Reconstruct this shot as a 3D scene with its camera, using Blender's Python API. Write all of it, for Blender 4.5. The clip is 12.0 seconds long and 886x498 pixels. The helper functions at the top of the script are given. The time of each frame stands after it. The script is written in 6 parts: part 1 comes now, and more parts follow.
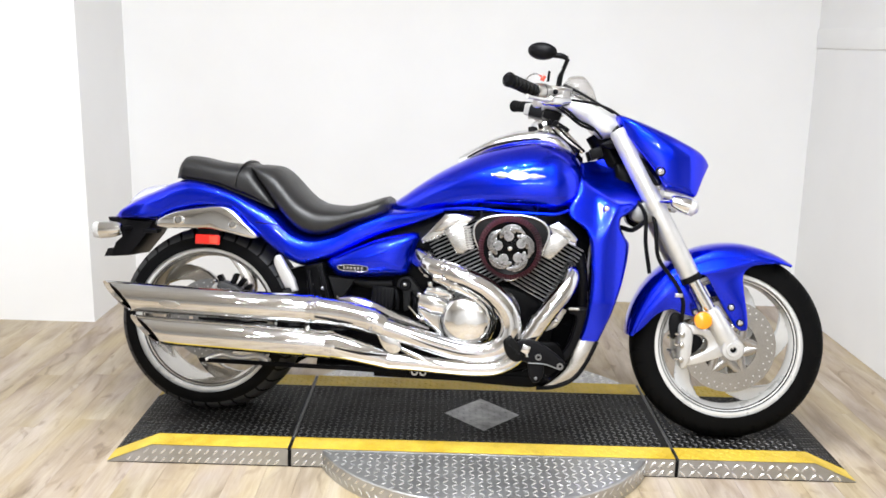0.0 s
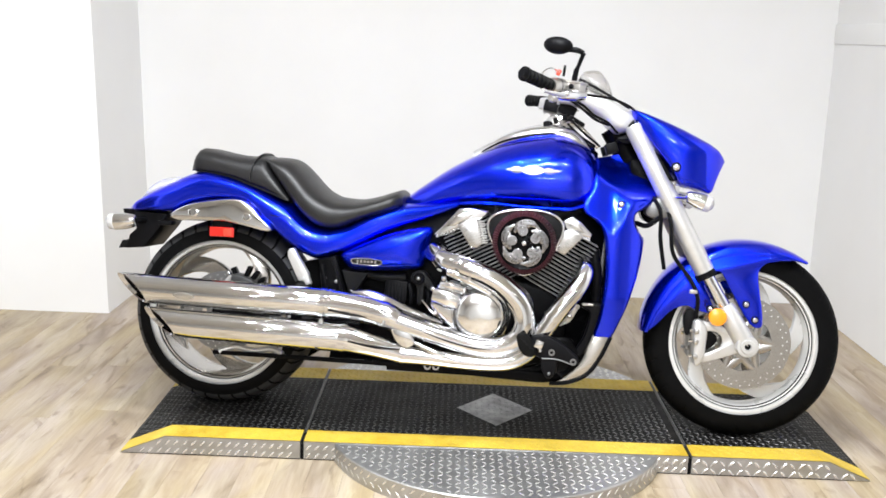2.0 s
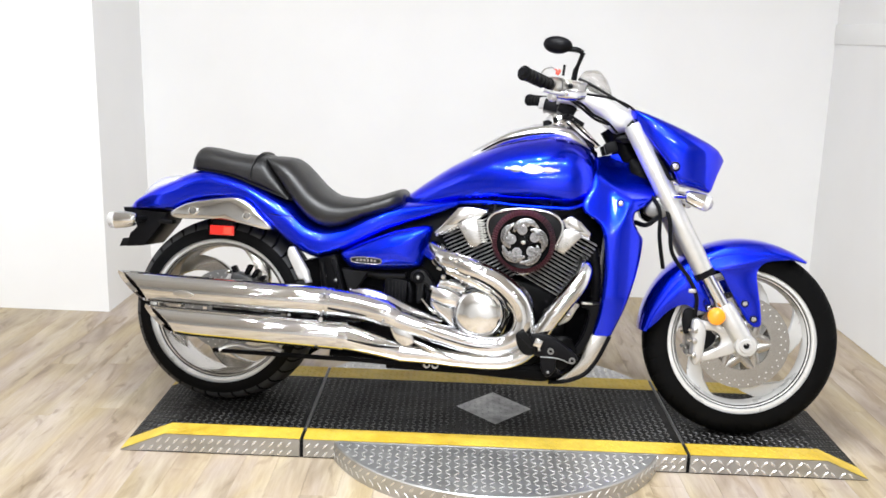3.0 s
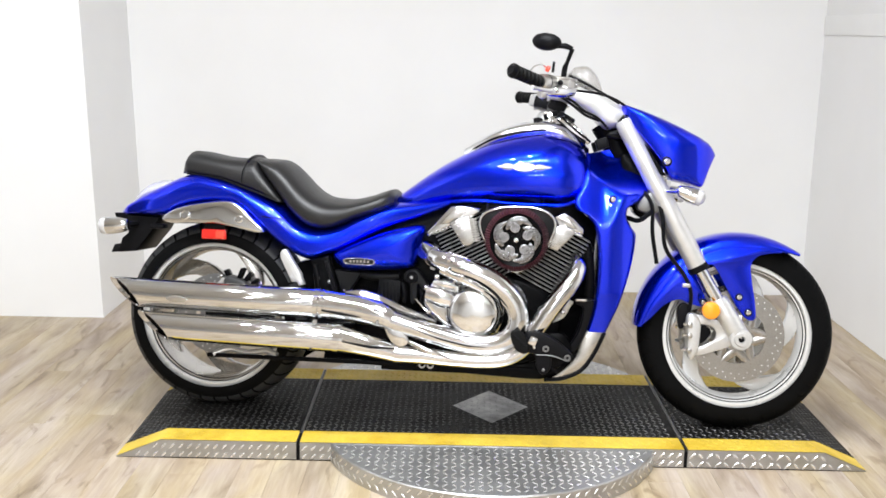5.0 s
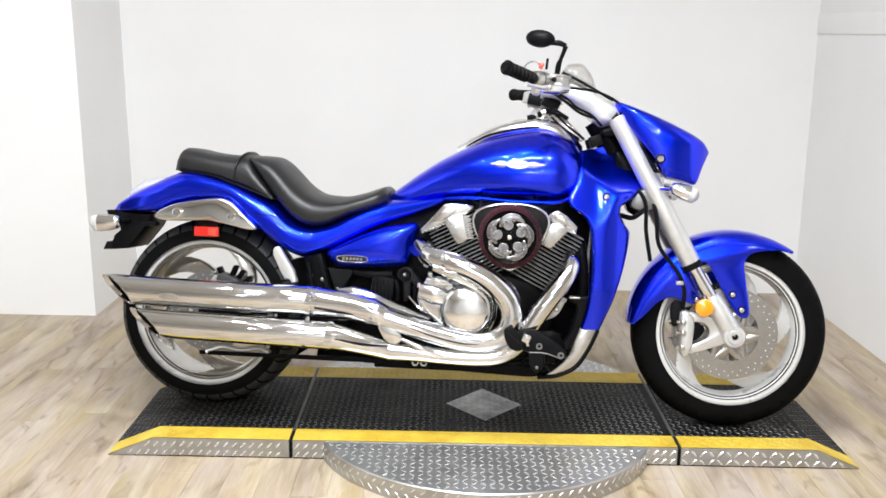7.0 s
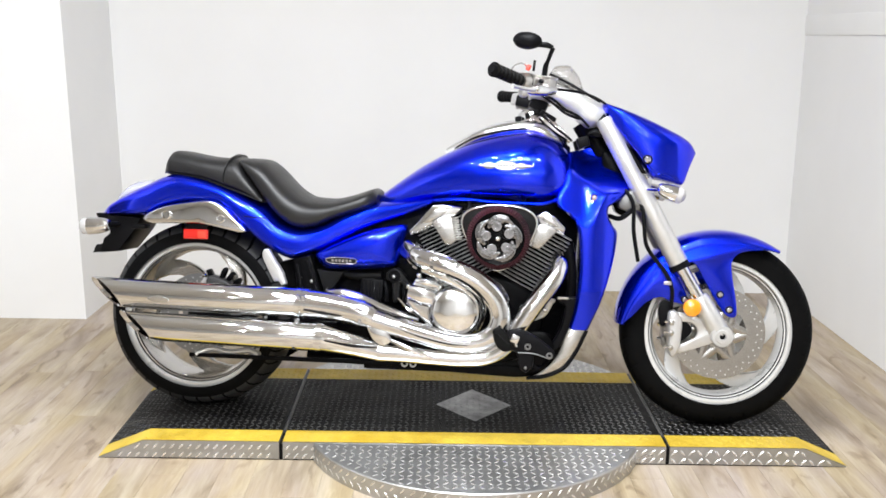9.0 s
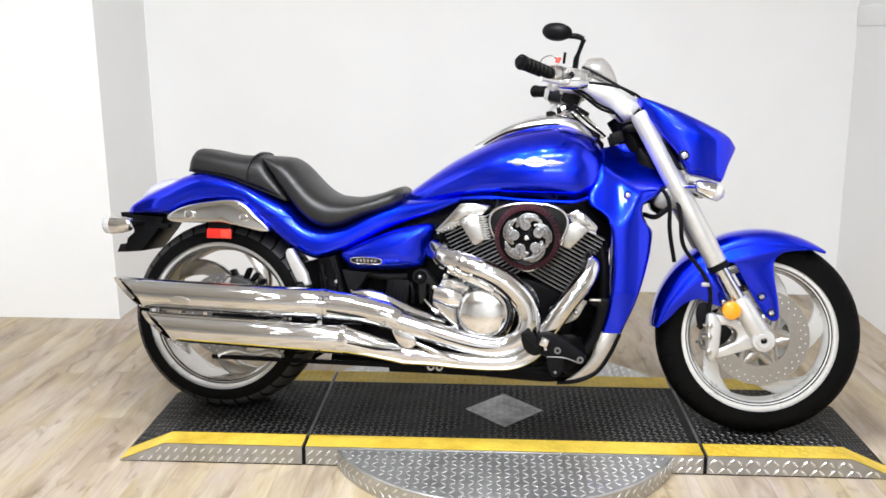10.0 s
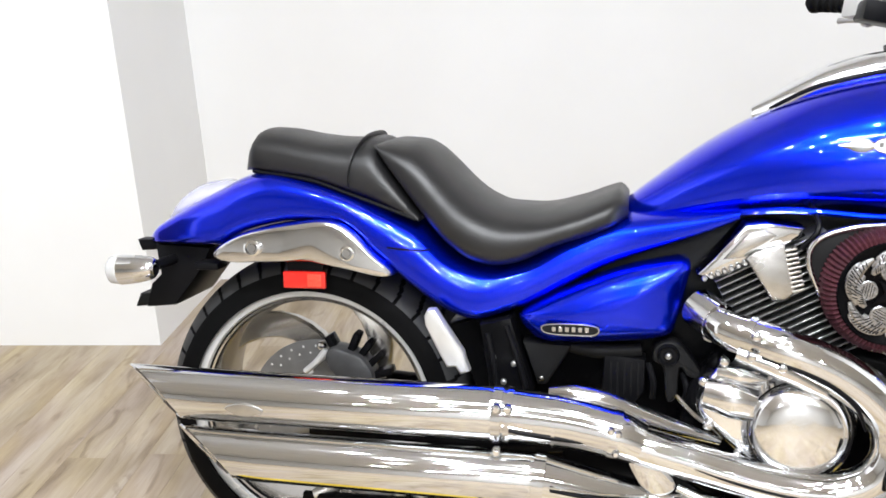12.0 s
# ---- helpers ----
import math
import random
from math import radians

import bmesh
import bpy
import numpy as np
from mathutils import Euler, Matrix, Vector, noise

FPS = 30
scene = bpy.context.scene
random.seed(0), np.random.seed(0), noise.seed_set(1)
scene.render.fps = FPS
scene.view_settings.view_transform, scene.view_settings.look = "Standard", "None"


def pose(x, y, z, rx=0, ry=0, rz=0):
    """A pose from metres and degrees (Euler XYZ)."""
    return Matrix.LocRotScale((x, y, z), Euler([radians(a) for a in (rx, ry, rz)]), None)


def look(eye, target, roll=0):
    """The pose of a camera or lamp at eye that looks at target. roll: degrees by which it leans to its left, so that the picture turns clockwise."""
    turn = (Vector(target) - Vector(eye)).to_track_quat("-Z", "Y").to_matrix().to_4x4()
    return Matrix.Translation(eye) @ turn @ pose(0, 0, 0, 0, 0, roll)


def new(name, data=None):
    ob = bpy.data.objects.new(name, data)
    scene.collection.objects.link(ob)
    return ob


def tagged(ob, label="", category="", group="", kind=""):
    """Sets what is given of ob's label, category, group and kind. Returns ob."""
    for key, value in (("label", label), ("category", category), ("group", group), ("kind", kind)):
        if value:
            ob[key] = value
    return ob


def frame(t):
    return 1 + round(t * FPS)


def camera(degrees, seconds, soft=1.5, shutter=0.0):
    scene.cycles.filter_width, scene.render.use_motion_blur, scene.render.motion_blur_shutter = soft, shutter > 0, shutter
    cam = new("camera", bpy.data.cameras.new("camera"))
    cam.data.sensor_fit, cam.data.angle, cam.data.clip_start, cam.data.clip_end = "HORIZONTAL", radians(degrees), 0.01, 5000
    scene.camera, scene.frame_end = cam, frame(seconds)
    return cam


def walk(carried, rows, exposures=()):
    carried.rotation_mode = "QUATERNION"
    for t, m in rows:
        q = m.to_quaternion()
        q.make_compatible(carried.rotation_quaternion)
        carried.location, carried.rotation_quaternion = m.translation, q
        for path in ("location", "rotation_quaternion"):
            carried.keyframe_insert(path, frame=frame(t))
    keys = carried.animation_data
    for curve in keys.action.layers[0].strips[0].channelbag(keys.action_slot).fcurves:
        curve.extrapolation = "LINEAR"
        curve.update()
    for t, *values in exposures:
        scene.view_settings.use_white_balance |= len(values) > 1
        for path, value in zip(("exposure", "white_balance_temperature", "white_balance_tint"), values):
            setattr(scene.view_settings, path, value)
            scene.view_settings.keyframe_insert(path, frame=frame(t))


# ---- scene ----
cam = camera(47.2, 12.0, soft=1.65)
PATH = [
    (0, (0.461, -3.057, 1.362), (0.466, -1.098, 0.958), 1.7),
    (0.5, (0.457, -3.046, 1.359), (0.451, -1.088, 0.952), 1.8),
    (1, (0.452, -3.041, 1.361), (0.441, -1.085, 0.944), 1.9),
    (1.5, (0.451, -3.045, 1.361), (0.437, -1.088, 0.945), 1.9),
    (2, (0.458, -3.051, 1.361), (0.438, -1.095, 0.945), 2.0),
    (2.5, (0.459, -3.056, 1.36), (0.438, -1.101, 0.941), 2.1),
    (3, (0.463, -3.06, 1.359), (0.441, -1.104, 0.943), 2.1),
    (5, (0.471, -3.051, 1.363), (0.458, -1.096, 0.943), 1.0),
    (5.5, (0.472, -3.048, 1.358), (0.467, -1.092, 0.945), 1.0),
    (6, (0.476, -3.045, 1.362), (0.471, -1.088, 0.95), 1.0),
    (6.5, (0.471, -3.044, 1.357), (0.476, -1.087, 0.945), 1.1),
    (7, (0.473, -3.045, 1.355), (0.472, -1.09, 0.934), 1.1),
    (9, (0.488, -3.058, 1.356), (0.5, -1.102, 0.939), 0.9),
    (9.5, (0.502, -3.037, 1.349), (0.498, -1.084, 0.916), 0.4),
    (10, (0.565, -2.951, 1.335), (0.475, -0.997, 0.916), 0.3),
    (10.2, (0.584, -2.874, 1.324), (0.358, -0.946, 0.843), 2.1),
    (10.5, (0.541, -2.688, 1.317), (0.204, -0.784, 0.809), 1.3),
    (10.8, (0.426, -2.490, 1.323), (0.135, -0.577, 0.818), 0.0),
    (11, (0.374, -2.341, 1.318), (0.127, -0.422, 0.811), -1.7),
    (11.2, (0.322, -2.164, 1.316), (0.076, -0.248, 0.799), -2.0),
    (11.5, (0.282, -1.882, 1.354), (-0.104, 0.0, 0.8), -2.7),
    (11.8, (0.204, -1.648, 1.306), (-0.101, 0.255, 0.772), -3.6),
    (12, (0.133, -1.498, 1.302), (-0.068, 0.401, 0.706), -2.4),
]
walk(cam, [(t, look(eye, target, roll)) for t, eye, target, roll in PATH],
     exposures=[(0, 0.04), (3.0, 0.04), (5.0, -0.03), (7.0, -0.06), (9.5, -0.08), (10.5, -0.05), (11.0, -0.05), (12.0, 0.01)])

# ---------------------------------------------------------------- light
LAMPS = [(-0.85 + 0.64 * i + 0.16 * (j % 2), y) for j, y in enumerate((-0.50, -1.20, -2.40)) for i in range(4)]
CEIL = 3.1
for x, y in LAMPS:
    data = bpy.data.lights.new("ceiling_lamp", "AREA")
    data.shape, data.size, data.energy, data.color = "DISK", 0.12, (9.0 if abs(x - 0.15) > 0.88 else 17.0), (0.922, 0.955, 1.0)
    lamp_ob = new("ceiling_lamp", data)
    lamp_ob.matrix_world = pose(x, y, CEIL - 0.05)
# Unseen lamps added in the hall to fill the bike's side and its reflections.
for x, y, watts in ((-1.6, -4.6, 16.0), (-0.6, -4.9, 18.0), (0.4, -4.7, 18.0), (1.4, -4.9, 18.0), (2.4, -4.6, 18.0), (-1.0, -6.0, 16.0), (0.9, -6.2, 18.0), (2.6, -6.1, 18.0)):
    data = bpy.data.lights.new("hall_fill_lamp", "AREA")
    data.shape, data.size, data.energy, data.color = "DISK", 0.15, watts, (0.922, 0.955, 1.0)
    lamp_ob = new("hall_fill_lamp", data)
    lamp_ob.matrix_world = pose(x, y, CEIL - 0.05)
for x, y, watts in ((0.3, -1.35, 56.0), (0.2, -3.9, 66.0), (0.3, -6.9, 85.0)):
    data = bpy.data.lights.new("ceiling_panel", "AREA")
    data.shape, data.size, data.size_y, data.energy, data.color = "RECTANGLE", 1.2, 0.3, watts, (0.922, 0.955, 1.0)
    lamp_ob = new("ceiling_panel", data)
    lamp_ob.matrix_world = pose(x, y, CEIL - 0.06)
world = bpy.data.worlds.new("indoor_world")
scene.world = world
world.use_nodes = True
world.node_tree.nodes["Background"].inputs[0].default_value = (0.75, 0.8, 0.9, 1)
world.node_tree.nodes["Background"].inputs[1].default_value = 0.1


# ---------------------------------------------------------------- materials
def material(name, colour, rough=0.5, metal=0.0, coat=0.0, spread=0.0, scale=20.0, stretch=(1, 1, 1), rough_spread=0.0,
             bump=0.0, bump_scale=200.0, second=None, second_scale=3.0, random_spread=0.0, gloss=0.5, transmission=0.0):
    """A surface with variation at two scales: large patches and fine grain, and a fine relief."""
    m = bpy.data.materials.new(name)
    m.use_nodes = True
    nt = m.node_tree
    b = nt.nodes["Principled BSDF"]
    link = nt.links.new
    b.inputs["Metallic"].default_value = metal
    b.inputs["Specular IOR Level"].default_value = gloss
    b.inputs["Roughness"].default_value = rough
    b.inputs["Coat Weight"].default_value = coat
    b.inputs["Coat Roughness"].default_value = 0.03
    b.inputs["Transmission Weight"].default_value = transmission
    tc = nt.nodes.new("ShaderNodeTexCoord")
    mp = nt.nodes.new("ShaderNodeMapping")
    mp.inputs["Scale"].default_value = stretch
    link(tc.outputs["Object"], mp.inputs["Vector"])
    col = nt.nodes.new("ShaderNodeRGB")
    col.outputs[0].default_value = (*colour, 1)
    out = col.outputs[0]
    if second:
        n = nt.nodes.new("ShaderNodeTexNoise")
        n.inputs["Scale"].default_value, n.inputs["Detail"].default_value = second_scale, 6
        r = nt.nodes.new("ShaderNodeMapRange")
        r.inputs[1].default_value, r.inputs[2].default_value = 0.42, 0.68
        link(mp.outputs[0], n.inputs["Vector"])
        link(n.outputs["Fac"], r.inputs[0])
        mix = nt.nodes.new("ShaderNodeMix")
        mix.data_type = "RGBA"
        link(r.outputs[0], mix.inputs[0])
        link(out, mix.inputs[6])
        mix.inputs[7].default_value = (*second, 1)
        out = mix.outputs[2]
    if spread or random_spread:
        n = nt.nodes.new("ShaderNodeTexNoise")
        n.inputs["Scale"].default_value, n.inputs["Detail"].default_value = scale, 8
        link(mp.outputs[0], n.inputs["Vector"])
        r = nt.nodes.new("ShaderNodeMapRange")
        r.inputs[1].default_value, r.inputs[2].default_value = 0.25, 0.75
        r.inputs[3].default_value, r.inputs[4].default_value = 1 - spread, 1 + spread
        link(n.outputs["Fac"], r.inputs[0])
        val = r.outputs[0]
        if random_spread:
            oi = nt.nodes.new("ShaderNodeObjectInfo")
            r2 = nt.nodes.new("ShaderNodeMapRange")
            r2.inputs[3].default_value, r2.inputs[4].default_value = 1 - random_spread, 1 + random_spread
            link(oi.outputs["Random"], r2.inputs[0])
            mul = nt.nodes.new("ShaderNodeMath")
            mul.operation = "MULTIPLY"
            link(val, mul.inputs[0])
            link(r2.outputs[0], mul.inputs[1])
            val = mul.outputs[0]
        hsv = nt.nodes.new("ShaderNodeHueSaturation")
        link(val, hsv.inputs["Value"])
        link(out, hsv.inputs["Color"])
        out = hsv.outputs[0]
    link(out, b.inputs["Base Color"])
    if rough_spread:
        n = nt.nodes.new("ShaderNodeTexNoise")
        n.inputs["Scale"].default_value, n.inputs["Detail"].default_value = 9, 5
        link(tc.outputs["Object"], n.inputs["Vector"])
        r = nt.nodes.new("ShaderNodeMapRange")
        r.inputs[1].default_value, r.inputs[2].default_value = 0.3, 0.7
        r.inputs[3].default_value, r.inputs[4].default_value = max(rough - rough_spread, 0.0), rough + rough_spread
        link(n.outputs["Fac"], r.inputs[0])
        link(r.outputs[0], b.inputs["Roughness"])
    if bump:
        n = nt.nodes.new("ShaderNodeTexNoise")
        n.inputs["Scale"].default_value, n.inputs["Detail"].default_value = bump_scale, 4
        link(mp.outputs[0], n.inputs["Vector"])
        bp = nt.nodes.new("ShaderNodeBump")
        bp.inputs["Strength"].default_value, bp.inputs["Distance"].default_value = bump, 0.002
        link(n.outputs["Fac"], bp.inputs["Height"])
        link(bp.outputs[0], b.inputs["Normal"])
    return m


PAINT = material("blue_metallic_paint", (0.0008, 0.0195, 0.80), 0.225, 0.92, 1.0, spread=0.10, scale=900, gloss=0.15)
PAINT.node_tree.nodes["Principled BSDF"].inputs["Coat Roughness"].default_value = 0.012
PAINT.node_tree.nodes["Principled BSDF"].inputs["Coat IOR"].default_value = 1.38
PAINT.node_tree.nodes["Principled BSDF"].inputs["Specular Tint"].default_value = (0.05, 0.18, 0.95, 1)
POLISH = material("polished_cast_alloy", (0.83, 0.845, 0.868), 0.12, 1.0, rough_spread=0.06, spread=0.05, scale=8, bump=0.30, bump_scale=22)
DISC = material("ground_disc_steel", (0.40, 0.39, 0.375), 0.26, 0.95, spread=0.06, scale=40)
BARREL = material("polished_rim_barrel", (0.53, 0.515, 0.49), 0.22, 1.0, spread=0.08, scale=20, rough_spread=0.06)
CHROME = material("chrome", (0.71, 0.72, 0.735), 0.06, 1.0, rough_spread=0.03, spread=0.03, scale=6, bump=0.009, bump_scale=14)
SATIN = material("satin_silver", (0.63, 0.63, 0.625), 0.34, 0.6, spread=0.05, scale=30, bump=0.03, bump_scale=500, rough_spread=0.06)
SILVER = material("silver_paint", (0.67, 0.67, 0.66), 0.30, 0.25, 0.4, spread=0.04, scale=24, rough_spread=0.05)
ALLOY = material("cast_alloy", (0.66, 0.66, 0.655), 0.30, 0.55, spread=0.07, scale=40, bump=0.04, bump_scale=400, rough_spread=0.06)
STEEL = material("brushed_steel", (0.55, 0.54, 0.52), 0.32, 1.0, spread=0.08, scale=60)
RUBBER = material("tyre_rubber", (0.0035, 0.0035, 0.0037), 0.58, spread=0.25, scale=12, bump=0.12, bump_scale=350, rough_spread=0.1, gloss=0.05)
GRIP = material("grip_rubber", (0.005, 0.005, 0.005), 0.5, spread=0.2, scale=30, bump=0.1, bump_scale=600, gloss=0.08)
VINYL = material("black_seat_vinyl", (0.0085, 0.0085, 0.0092), 0.40, spread=0.15, scale=10, bump=0.25, bump_scale=700, rough_spread=0.06, gloss=0.5)
BLACK = material("black_engine_paint", (0.003, 0.003, 0.0035), 0.24, spread=0.2, scale=18, bump=0.05, bump_scale=400, rough_spread=0.08, gloss=0.055)
PLASTIC = material("black_plastic", (0.005, 0.005, 0.006), 0.36, spread=0.15, scale=25, bump=0.06, bump_scale=500, gloss=0.09)
GREY = material("dark_grey_plastic", (0.0085, 0.0085, 0.009), 0.46, spread=0.12, scale=25, bump=0.06, bump_scale=500, gloss=0.12)
SCROLL = material("engraved_chrome", (0.33, 0.33, 0.34), 0.25, 1.0, spread=0.45, scale=160, bump=0.3, bump_scale=220)
CLAMP = material("grey_cast_clamp", (0.20, 0.20, 0.20), 0.38, 0.7, spread=0.12, scale=30, bump=0.05, bump_scale=300)
CALIPER = material("dark_grey_cast_alloy", (0.045, 0.045, 0.046), 0.42, 0.3, spread=0.25, scale=26, bump=0.08, bump_scale=300, rough_spread=0.08, gloss=0.3)
HEADMETAL = material("satin_chromed_casting", (0.52, 0.515, 0.505), 0.24, 1.0, spread=0.16, scale=45, rough_spread=0.08, bump=0.12, bump_scale=60)
FIN = material("machined_fin_edge", (0.36, 0.36, 0.36), 0.36, 0.85, spread=0.2, scale=60)
RED = material("red_reflector_plastic", (0.56, 0.016, 0.010), 0.18, 0.0, 0.8, spread=0.08, scale=300)
PALERED = material("pale_red_prisms", (0.74, 0.055, 0.03), 0.25, 0.0, 0.6, spread=0.25, scale=260)
AMBER = material("amber_reflector_plastic", (0.90, 0.32, 0.01), 0.18, 0.0, 0.8, spread=0.06, scale=300)
PLEAT = material("red_filter_gauze", (0.050, 0.009, 0.015), 0.75, spread=0.4, scale=500, bump=0.3, bump_scale=900, second=(0.012, 0.005, 0.006), second_scale=9, gloss=0.3)
TREAD = material("grey_tread_rubber", (0.034, 0.034, 0.035), 0.6, spread=0.25, scale=14, bump=0.12, bump_scale=350, rough_spread=0.08, gloss=0.35)
LENS = material("clear_lens", (0.92, 0.92, 0.92), 0.08, 0.0, 0.5, transmission=0.6, spread=0.03, scale=60)
SMOKE = material("smoked_screen", (0.60, 0.58, 0.56), 0.08, 0.0, 0.6, transmission=0.75, spread=0.04, scale=20)
DECKBLACK = material("black_painted_tread_plate", (0.0060, 0.0058, 0.0056), 0.50, 0.0, spread=0.3, scale=14, second=(0.013, 0.012, 0.011), second_scale=2.2, rough_spread=0.12, bump=0.1, bump_scale=300, gloss=0.06)
LUGDARK = material("worn_tread_lug", (0.105, 0.104, 0.103), 0.36, 0.55, spread=0.5, scale=9, second=(0.022, 0.021, 0.020), second_scale=2.0, rough_spread=0.1, gloss=0.3)
YELLOW = material("yellow_edge_paint", (0.61, 0.44, 0.055), 0.5, spread=0.14, scale=16, second=(0.50, 0.335, 0.028), second_scale=7, bump=0.1, bump_scale=250, rough_spread=0.1, gloss=0.3)
PLATE = material("aluminium_tread_plate", (0.40, 0.40, 0.395), 0.36, 0.85, spread=0.12, scale=18, second=(0.5, 0.5, 0.5), second_scale=2.5, rough_spread=0.1, bump=0.05, bump_scale=300)
LUGBRIGHT = material("bright_tread_lug", (0.80, 0.80, 0.79), 0.26, 0.85, spread=0.08, scale=60)
BAREPLATE = material("scuffed_bare_plate", (0.33, 0.33, 0.33), 0.45, 0.6, spread=0.35, scale=26, second=(0.22, 0.22, 0.22), second_scale=9, rough_spread=0.12, bump=0.15, bump_scale=120)
WALL = material("white_wall_paint", (0.83, 0.83, 0.825), 0.62, spread=0.015, scale=3, second=(0.815, 0.81, 0.80), second_scale=1.1, bump=0.06, bump_scale=160)
TRIM = material("white_trim_paint", (0.86, 0.86, 0.85), 0.4, spread=0.015, scale=6)
HALL = material("showroom_wall_paint", (0.66, 0.65, 0.63), 0.6, spread=0.05, scale=2, bump=0.06, bump_scale=120)
HALLTOP = material("showroom_ceiling", (0.68, 0.68, 0.67), 0.75, spread=0.1, scale=3, bump=0.1, bump_scale=60)
SLAB = material("joint_board", (0.26, 0.20, 0.14), 0.7, spread=0.15, scale=30)


def plank_material():
    m = bpy.data.materials.new("pale_oak_vinyl_plank")
    m.use_nodes = True
    nt = m.node_tree
    b = nt.nodes["Principled BSDF"]
    link = nt.links.new
    oi = nt.nodes.new("ShaderNodeObjectInfo")
    shift = nt.nodes.new("ShaderNodeVectorMath")
    shift.operation = "MULTIPLY_ADD"
    comb = nt.nodes.new("ShaderNodeCombineXYZ")
    for i in range(3):
        link(oi.outputs["Random"], comb.inputs[i])
    link(comb.outputs[0], shift.inputs[0])
    shift.inputs[1].default_value = (0.02, 0.55, 0.0)
    geo = nt.nodes.new("ShaderNodeNewGeometry")
    link(geo.outputs["Position"], shift.inputs[2])

    def grain(scale, stretch, lo, hi, twist=0.6):
        mp = nt.nodes.new("ShaderNodeMapping")
        mp.inputs["Scale"].default_value = stretch
        link(shift.outputs[0], mp.inputs["Vector"])
        n = nt.nodes.new("ShaderNodeTexNoise")
        n.inputs["Scale"].default_value, n.inputs["Detail"].default_value, n.inputs["Distortion"].default_value = scale, 6, twist
        link(mp.outputs[0], n.inputs["Vector"])
        r = nt.nodes.new("ShaderNodeMapRange")
        r.inputs[1].default_value, r.inputs[2].default_value = lo, hi
        link(n.outputs["Fac"], r.inputs[0])
        return r.outputs[0]
    ramp = nt.nodes.new("ShaderNodeValToRGB")
    e = ramp.color_ramp.elements
    e[0].position, e[0].color = 0.0, (0.225, 0.176, 0.114, 1)
    e[1].position, e[1].color = 1.0, (0.520, 0.455, 0.355, 1)
    mid = e.new(0.45)
    mid.color = (0.400, 0.334, 0.242, 1)
    base = nt.nodes.new("ShaderNodeMath")
    base.operation = "MULTIPLY_ADD"
    link(grain(4.0, (2.5, 0.42, 1), 0.26, 0.70, 0.9), base.inputs[0])
    base.inputs[1].default_value = 0.88
    rnd = nt.nodes.new("ShaderNodeMath")
    rnd.operation = "MULTIPLY"
    link(oi.outputs["Random"], rnd.inputs[0])
    rnd.inputs[1].default_value = 0.10
    link(rnd.outputs[0], base.inputs[2])
    link(base.outputs[0], ramp.inputs[0])
    fine = nt.nodes.new("ShaderNodeMix")
    fine.data_type, fine.blend_type = "RGBA", "MULTIPLY"
    link(grain(22, (5.0, 0.35, 1), 0.3, 0.7), fine.inputs[0])
    link(ramp.outputs[0], fine.inputs[6])
    fine.inputs[7].default_value = (0.86, 0.84, 0.82, 1)
    knots = nt.nodes.new("ShaderNodeMix")
    knots.data_type, knots.blend_type = "RGBA", "MULTIPLY"
    link(grain(6.5, (2.2, 0.6, 1), 0.59, 0.72, 1.6), knots.inputs[0])
    link(fine.outputs[2], knots.inputs[6])
    knots.inputs[7].default_value = (0.68, 0.65, 0.62, 1)
    tone = nt.nodes.new("ShaderNodeMix")
    tone.data_type, tone.blend_type = "RGBA", "MULTIPLY"
    link(grain(2.2, (1.7, 0.6, 1), 0.40, 0.62), tone.inputs[0])
    link(knots.outputs[2], tone.inputs[6])
    tone.inputs[7].default_value = (0.97, 0.96, 1.10, 1)
    warm = nt.nodes.new("ShaderNodeMix")
    warm.data_type, warm.blend_type = "RGBA", "MULTIPLY"
    link(grain(3.1, (2.4, 0.45, 1), 0.42, 0.64), warm.inputs[0])
    link(tone.outputs[2], warm.inputs[6])
    warm.inputs[7].default_value = (1.0, 0.96, 0.80, 1)
    link(warm.outputs[2], b.inputs["Base Color"])
    b.inputs["Roughness"].default_value = 0.42
    b.inputs["Specular IOR Level"].default_value = 0.18
    bp = nt.nodes.new("ShaderNodeBump")
    bp.inputs["Strength"].default_value, bp.inputs["Distance"].default_value = 0.08, 0.002
    link(grain(40, (5.0, 0.3, 1), 0.3, 0.7), bp.inputs["Height"])
    link(bp.outputs[0], b.inputs["Normal"])
    return m


PLANK = plank_material()


# ---------------------------------------------------------------- building tools
def finish(bm, name, mat, sharp=38.0):
    """A mesh from a bmesh, smooth but for its sharp edges."""
    bm.normal_update()
    limit = radians(sharp)
    for f in bm.faces:
        f.smooth = True
    for e in bm.edges:
        if len(e.link_faces) == 2 and e.calc_face_angle(0) > limit:
            e.smooth = False
    me = bpy.data.meshes.new(name)
    bm.to_mesh(me)
    bm.free()
    for one in (mat if isinstance(mat, (list, tuple)) else [mat]):
        me.materials.append(one)
    return me


def part(name, bm, mat, parent, label="", kind="", sharp=38.0):
    ob = new(name, finish(bm, name, mat, sharp))
    ob.parent = parent
    return tagged(ob, label=label, kind=kind)


def thing(name, label, category, m=None, group="", kind=""):
    ob = new(name)
    ob.empty_display_size = 0.1
    if m is not None:
        ob.matrix_world = m
    return tagged(ob, label, category, group, kind)


def solid(name, bm, mat, label, category="", kind="structure"):
    return tagged(new(name, finish(bm, name, mat)), label, category, kind=kind)


